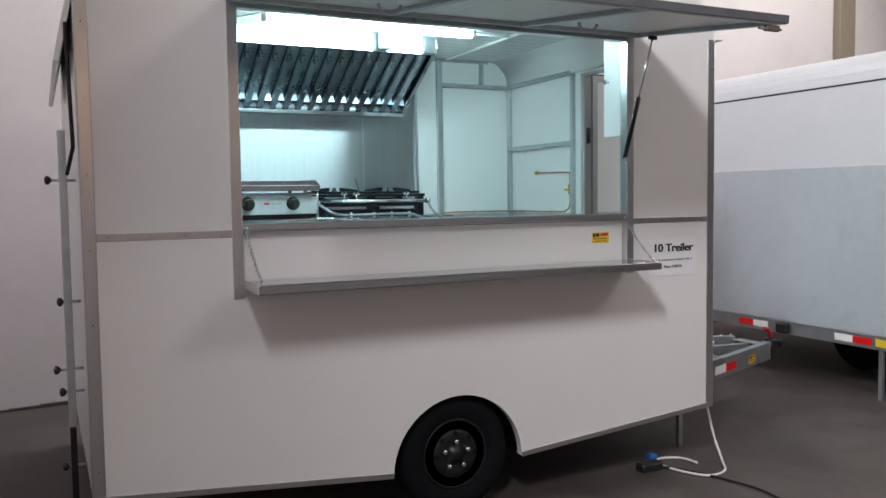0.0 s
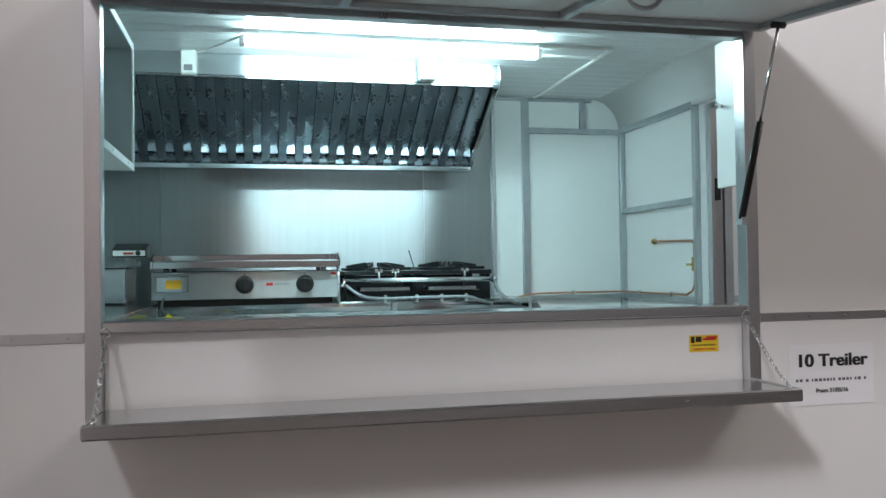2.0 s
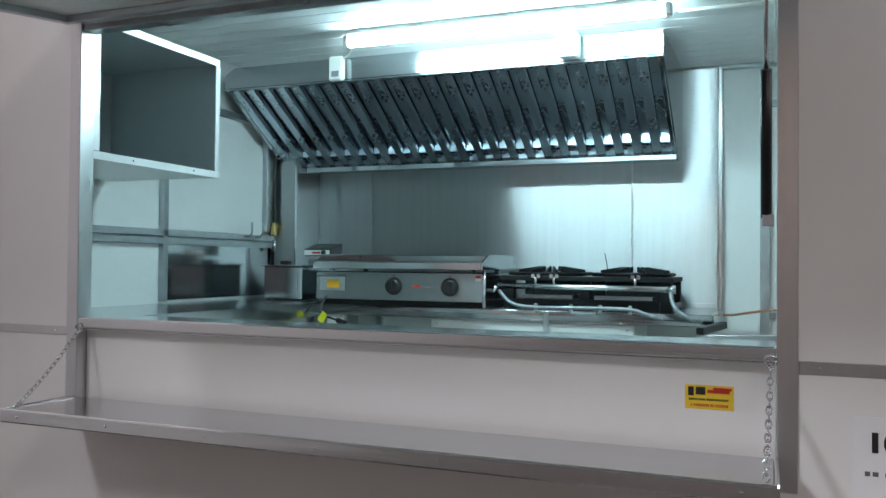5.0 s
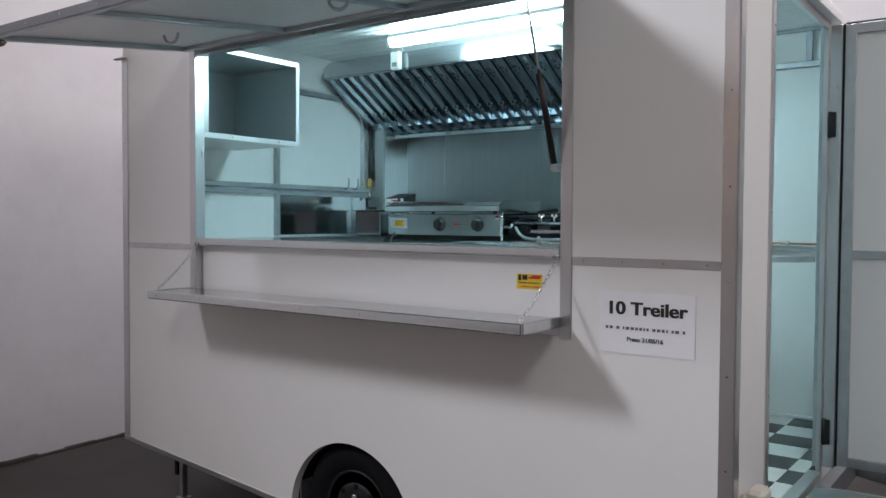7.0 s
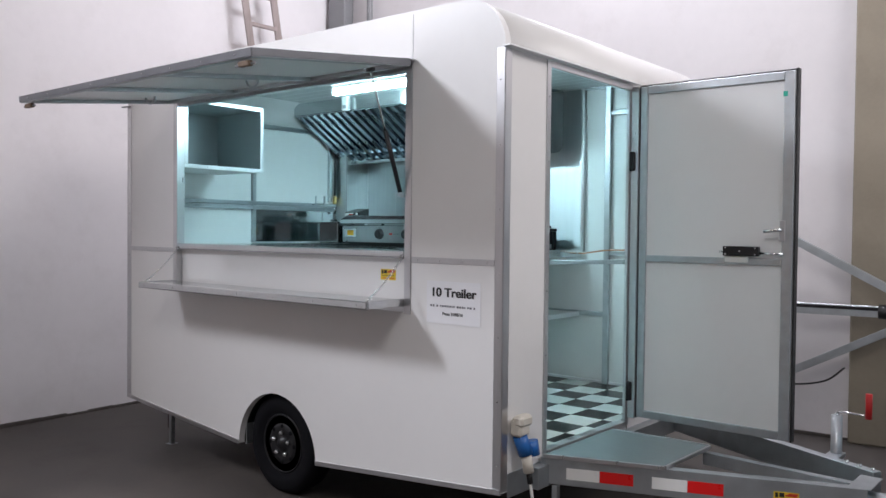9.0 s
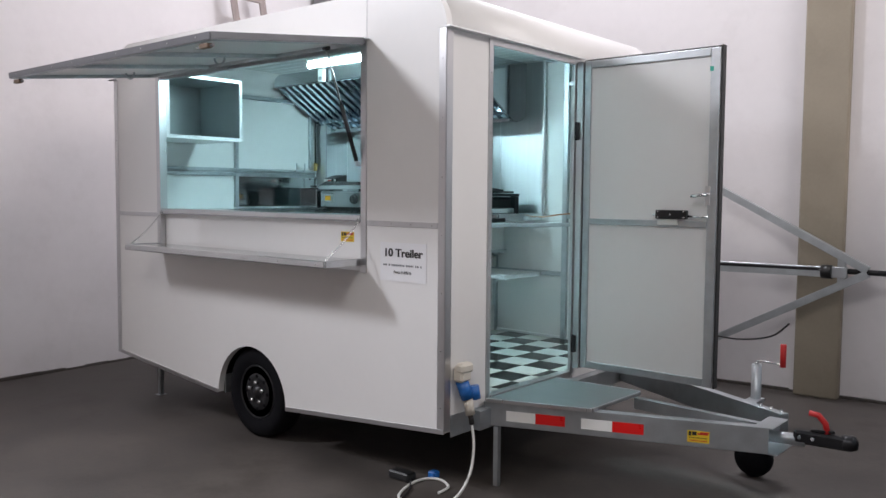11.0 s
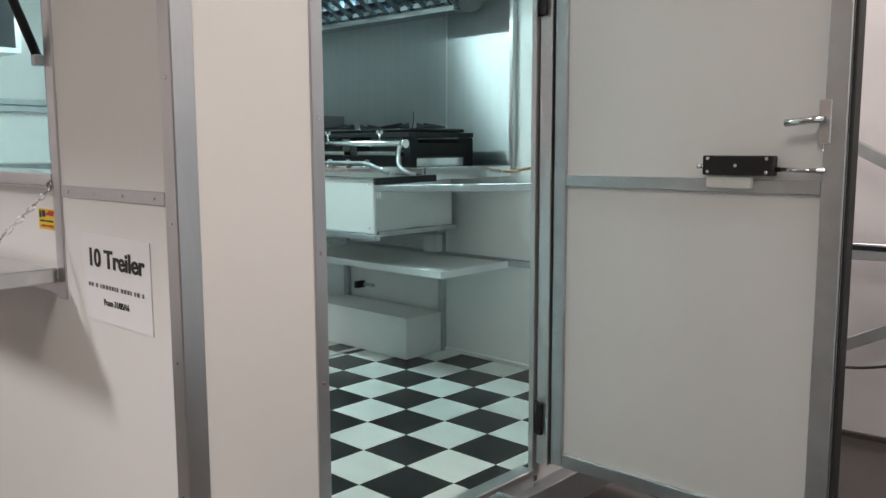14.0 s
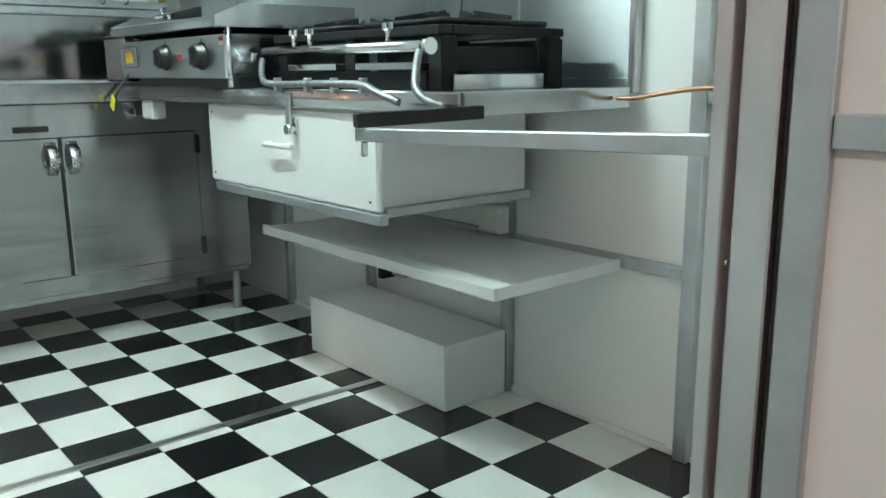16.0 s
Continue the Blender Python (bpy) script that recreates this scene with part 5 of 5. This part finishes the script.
# folding support arm towards the end wall
arm = thing("support_arm", (2.7, 4.6, 1.27), "galvanised tube support arm below the worktop", "bracket")
part("tube", beam((2.345, 4.565, 1.280), (XR - 0.032, 4.492, 1.314), 0.024, 0.024), GALV, arm)
part("slide", beam((2.355, 4.548, 1.307), (2.425, 4.80, 1.316), 0.028, 0.026), BLACKSTEEL, arm)
part("clip", B(2.352, 2.362, 4.56, 4.572, 1.240, 1.2675), CHROME, arm)

# lower wall shelf, floor box, outlet
ws = thing("wall_shelf", (1.85, 5.1, 0.92), "white shelf board with steel edge on the back wall", "shelf")
part("board", B(1.335, 2.365, 4.895, YB - 0.032, 0.905, 0.925, bevel=0.002), LINING, ws)
part("edge_trim", B(1.325, 2.375, 4.885, 4.8945, 0.900, 0.929, bevel=0.001), WHITEALU, ws)
part("edge_trim", B(2.3655, 2.375, 4.895, YB - 0.032, 0.900, 0.929, bevel=0.001), WHITEALU, ws)
part("bracket", B(1.36, 1.385, YB - 0.06, YB - 0.002, 0.695, 0.73), BLACKSTEEL, ws)
part("bracket_arm", B(1.386, 1.46, YB - 0.02, YB - 0.002, 0.705, 0.72), GALV, ws)
bx = thing("wheel_arch_box", (1.61, 5.2, ZF), "white boxed wheel housing on the tiled floor", "box")
part("casing", B(1.25, 1.965, 5.085, YB - 0.0325, ZF + 0.001, 0.646, bevel=0.003), LINING, bx)
part("edge_strip", B(1.25, 1.965, 5.083, 5.0848, 0.636, 0.648, bevel=0), WHITEALU, bx)
ol = thing("outlet", (1.92, 5.29, 0.95), "white double outlet on the back wall rail", "outlet")
part("case", B(1.885, 1.978, YB - 0.075, YB - 0.031, 0.938, 1.02, bevel=0.006), PLASTIC, ol)

# copper gas pipe
cp = thing("copper_pipe", (3.1, 4.7, 1.32), "copper gas pipe with brass valve on the wall", "pipe")
XP = XR - 0.012
part("pipe", sweep(bmesh.new(), smooth([(XP, 4.96, 1.63), (XP, 4.59, 1.622), (XP, 4.567, 1.61), (XP, 4.562, 1.58), (XP, 4.562, 1.41), (XP - 0.025, 4.58, 1.365), (XP - 0.025, 4.66, 1.358), (XP - 0.025, 5.22, 1.357), (XP - 0.05, 5.292, 1.357), (2.9, 5.305, 1.357), (2.62, 5.305, 1.355), (2.50, 5.275, 1.340), (2.44, 5.262, 1.330), (2.398, 5.255, 1.330)], 4), 0.0055, 8), COPPER, cp)
part("valve", rod((XP, 4.562, 1.475), (XP, 4.562, 1.54), 0.014), BRASS, cp)
part("valve_handle", beam((XP - 0.02, 4.55, 1.505), (XP - 0.02, 4.60, 1.505), 0.008, 0.014), BRASS, cp)
part("end_fitting", rod((XP, 4.96, 1.63), (XP, 4.985, 1.63), 0.013), BRASS, cp)
for y in (4.75, 5.1):
    part("pipe_clip", B(XP - 0.034, XR - 0.031, y - 0.006, y + 0.006, 1.345, 1.368), GALV, cp)
part("pipe_clip", B(2.83, 2.842, 5.296, YB - 0.029, 1.345, 1.368), GALV, cp)

# tap and pipe in the rear corner
tap = thing("gas_regulator", (0.2, 5.08, 1.6), "brass valve and dark pipe in the kitchen corner", "valve")
part("riser", rod((0.185, 5.075, 1.75), (0.185, 5.075, 2.2), 0.007), BLACK, tap)
part("body", B(0.172, 0.200, 5.06, 5.09, 1.68, 1.75, bevel=0.006), BRASS, tap)
part("nozzle", rod((0.19, 5.075, 1.60), (0.19, 5.075, 1.66), 0.012), CHROME, tap)
part("lever", rod((0.21, 5.07, 1.72), (0.25, 5.05, 1.73), 0.005), BRASS, tap)
hk = thing("wall_hook", (0.2, 4.85, 1.68), "thin steel hooks on the wall rail", "hook")
for y in (4.84, 4.93):
    part("hook", sweep(bmesh.new(), [(0.172, y, 1.67), (0.20, y, 1.67), (0.215, y, 1.69), (0.215, y, 1.74)], 0.005), GALV, hk)

# ---- gear on the trailer's rear end ----
rack = thing("rear_prop_stand", (0.04, 3.6, 0.9), "galvanised upright with black clamp knobs on the trailer's rear", "rack")
part("upright", B(0.035, 0.065, 3.62, 3.66, 0.55, 1.76), GALV, rack)
part("upright", B(0.037, 0.062, 3.62, 3.66, 0.05, 0.545), BLACKSTEEL, rack)
for z, x in ((1.56, 0.008), (1.066, 0.034), (0.788, 0.012), (0.695, 0.03), (0.385, 0.03)):
    kn = part("clamp_bolt", rod((0.098, 3.64, z), (x, 3.64, z), 0.006), GALV, rack)
    part("clamp_knob", lathe([(0.006, 0), (0.018, -0.01), (0.018, -0.02), (0.008, -0.026)], (x, 3.64, z), "x", 14), BLACK, kn)
rflap = part("rear_flap", B(0.0, 0.022, 3.42, 5.1, -0.30, 0.0, m=Matrix.Translation((0.09, 0, 2.30)) @ Matrix.Rotation(radians(12), 4, "Y")), LINING, trailer, "raised rear flap seen edge on")
part("strut", sweep(bmesh.new(), [(0.075, 3.42, 2.15), (0.085, 3.42, 1.68), (0.062, 3.50, 1.58)], 0.008), BLACKSTEEL, rflap)

# ---- around the hall ----
# ladder leaning on the west wall
lad = thing("ladder", (-0.5, 5.3, 0), "weathered brown ladder leaning on the wall", "ladder")
foot, head = Vector((-0.82, 5.70, 0.0)), Vector((-1.13, 4.96, 5.6))
for dy in (-0.17, 0.17):
    part("rail", beam(foot + Vector((0, dy, 0.003)), head + Vector((0, dy, 0)), 0.035, 0.06), WOODGREY, lad)
for k in range(1, 20):
    c = foot + (head - foot) * (k / 20)
    part("rung", beam(c + Vector((0, -0.155, 0)), c + Vector((0, 0.155, 0)), 0.03, 0.035), WOODGREY, lad)

# trailer chassis stored on its side by the back wall
ch = thing("stored_drawbar", (3.5, 6.55, 0), "galvanised drawbar frame of a chassis stored on its side", "chassis")
YS = 6.55
part("bar", beam((2.95, YS, 1.68), (4.28, YS, 0.98), 0.05, 0.055), GALV, ch)
part("bar", beam((2.95, YS, 0.24), (4.28, YS, 0.955), 0.047, 0.055), GALV, ch)
part("bar", beam((2.95, YS - 0.01, 0.945), (4.15, YS - 0.01, 0.955), 0.04, 0.075), GALV, ch)
part("bar_slot", beam((2.96, YS - 0.031, 0.962), (4.0, YS - 0.031, 0.972), 0.003, 0.022, 0.0005), BLACKSTEEL, ch)
part("cross_bar", beam((4.11, YS, 1.08), (4.11, YS, 0.86), 0.044, 0.05), GALV, ch)
part("cross_bar", beam((2.92, YS, 0.0), (2.92, YS, 1.8), 0.06, 0.06), GALV, ch)
part("cross_bar", beam((1.2, YS, 0.0), (1.2, YS, 1.8), 0.06, 0.06), GALV, ch)
part("bar", beam((1.2, YS, 1.75), (2.92, YS, 1.75), 0.06, 0.06), GALV, ch)
part("coupler_neck", rod((4.12, YS, 0.965), (4.45, YS, 0.965), 0.02), BLACKSTEEL, ch)
part("collar", rod((3.98, YS - 0.01, 0.955), (4.05, YS - 0.01, 0.955), 0.05), BLACK, ch)
part("cable", sweep(bmesh.new(), smooth([(3.1, YS - 0.05, 0.42), (3.4, YS - 0.05, 0.40), (3.65, YS - 0.05, 0.45), (3.78, YS - 0.05, 0.56)]), 0.007, 6), BLACK, ch)

# second trailer
t2 = thing("box_trailer", (6.1, 4.9, 0), "pale grey box trailer with reflective tape and black line", "trailer")
TXA, TXB, TYA, TYB = 5.16, 7.2, 3.35, 6.25
body = [(TXA, 0.46), (TXB, 0.46), (TXB, 2.25), *arc(TXB - 0.2, 2.25, 0.2, 0, 90, 6), *arc(TXA + 0.2, 2.25, 0.2, 90, 180, 6)]
part("body", prism(body, "y", TYA, TYB), TRAILERGREY, t2)
part("roof_seam", B(TXA - 0.004, TXA - 0.0005, TYA, TYB, 2.222, 2.234), GASKET, t2)
part("panel_seam", B(TXA - 0.003, TXA - 0.0005, TYA, TYB, 1.645, 1.652), WHITEALU, t2)
part("lower_panel", B(TXA - 0.006, TXA - 0.0008, TYA, TYB, 0.47, 1.642), TRAILERDIRT, t2)
part("chassis_rail", B(TXA + 0.01, TXA + 0.06, TYA, TYB, 0.36, 0.459), GALV, t2)
part("chassis_rail", B(TXB - 0.06, TXB - 0.01, TYA, TYB, 0.36, 0.459), GALV, t2)
part("prop_leg", B(TXA + 0.03, TXA + 0.06, 3.73, 3.76, 0.0, 0.36), GALV, t2)
for red, white in ((3.80, 3.951), (4.871, 4.72)):
    part("red_reflector", B(TXA + 0.007, TXA + 0.0095, red, red + 0.15, 0.385, 0.435, bevel=0), TAPERED, t2)
    part("white_reflector", B(TXA + 0.007, TXA + 0.0095, white, white + 0.15, 0.385, 0.435, bevel=0), TAPEWHITE, t2)
part("maker_mark", B(TXA + 0.007, TXA + 0.0095, 3.67, 3.77, 0.383, 0.437, bevel=0), STICKER, t2, "small yellow sticker")
part("marker_lamp", B(TXA - 0.03, TXA + 0.0095, 4.50, 4.62, 0.37, 0.45, bevel=0.012), BLACK, t2)
part("wheel", lathe([(0.16, 0.16), (0.25, 0.165), (0.28, 0.12), (0.28, 0.04), (0.25, 0.0), (0.16, 0.0)], (5.95, 4.5, 0.281), "x", 36), RUBBER, t2)
part("tail_light", B(TXA - 0.02, TXA + 0.005, 5.45, 5.6, 0.40, 0.455), RED, t2)
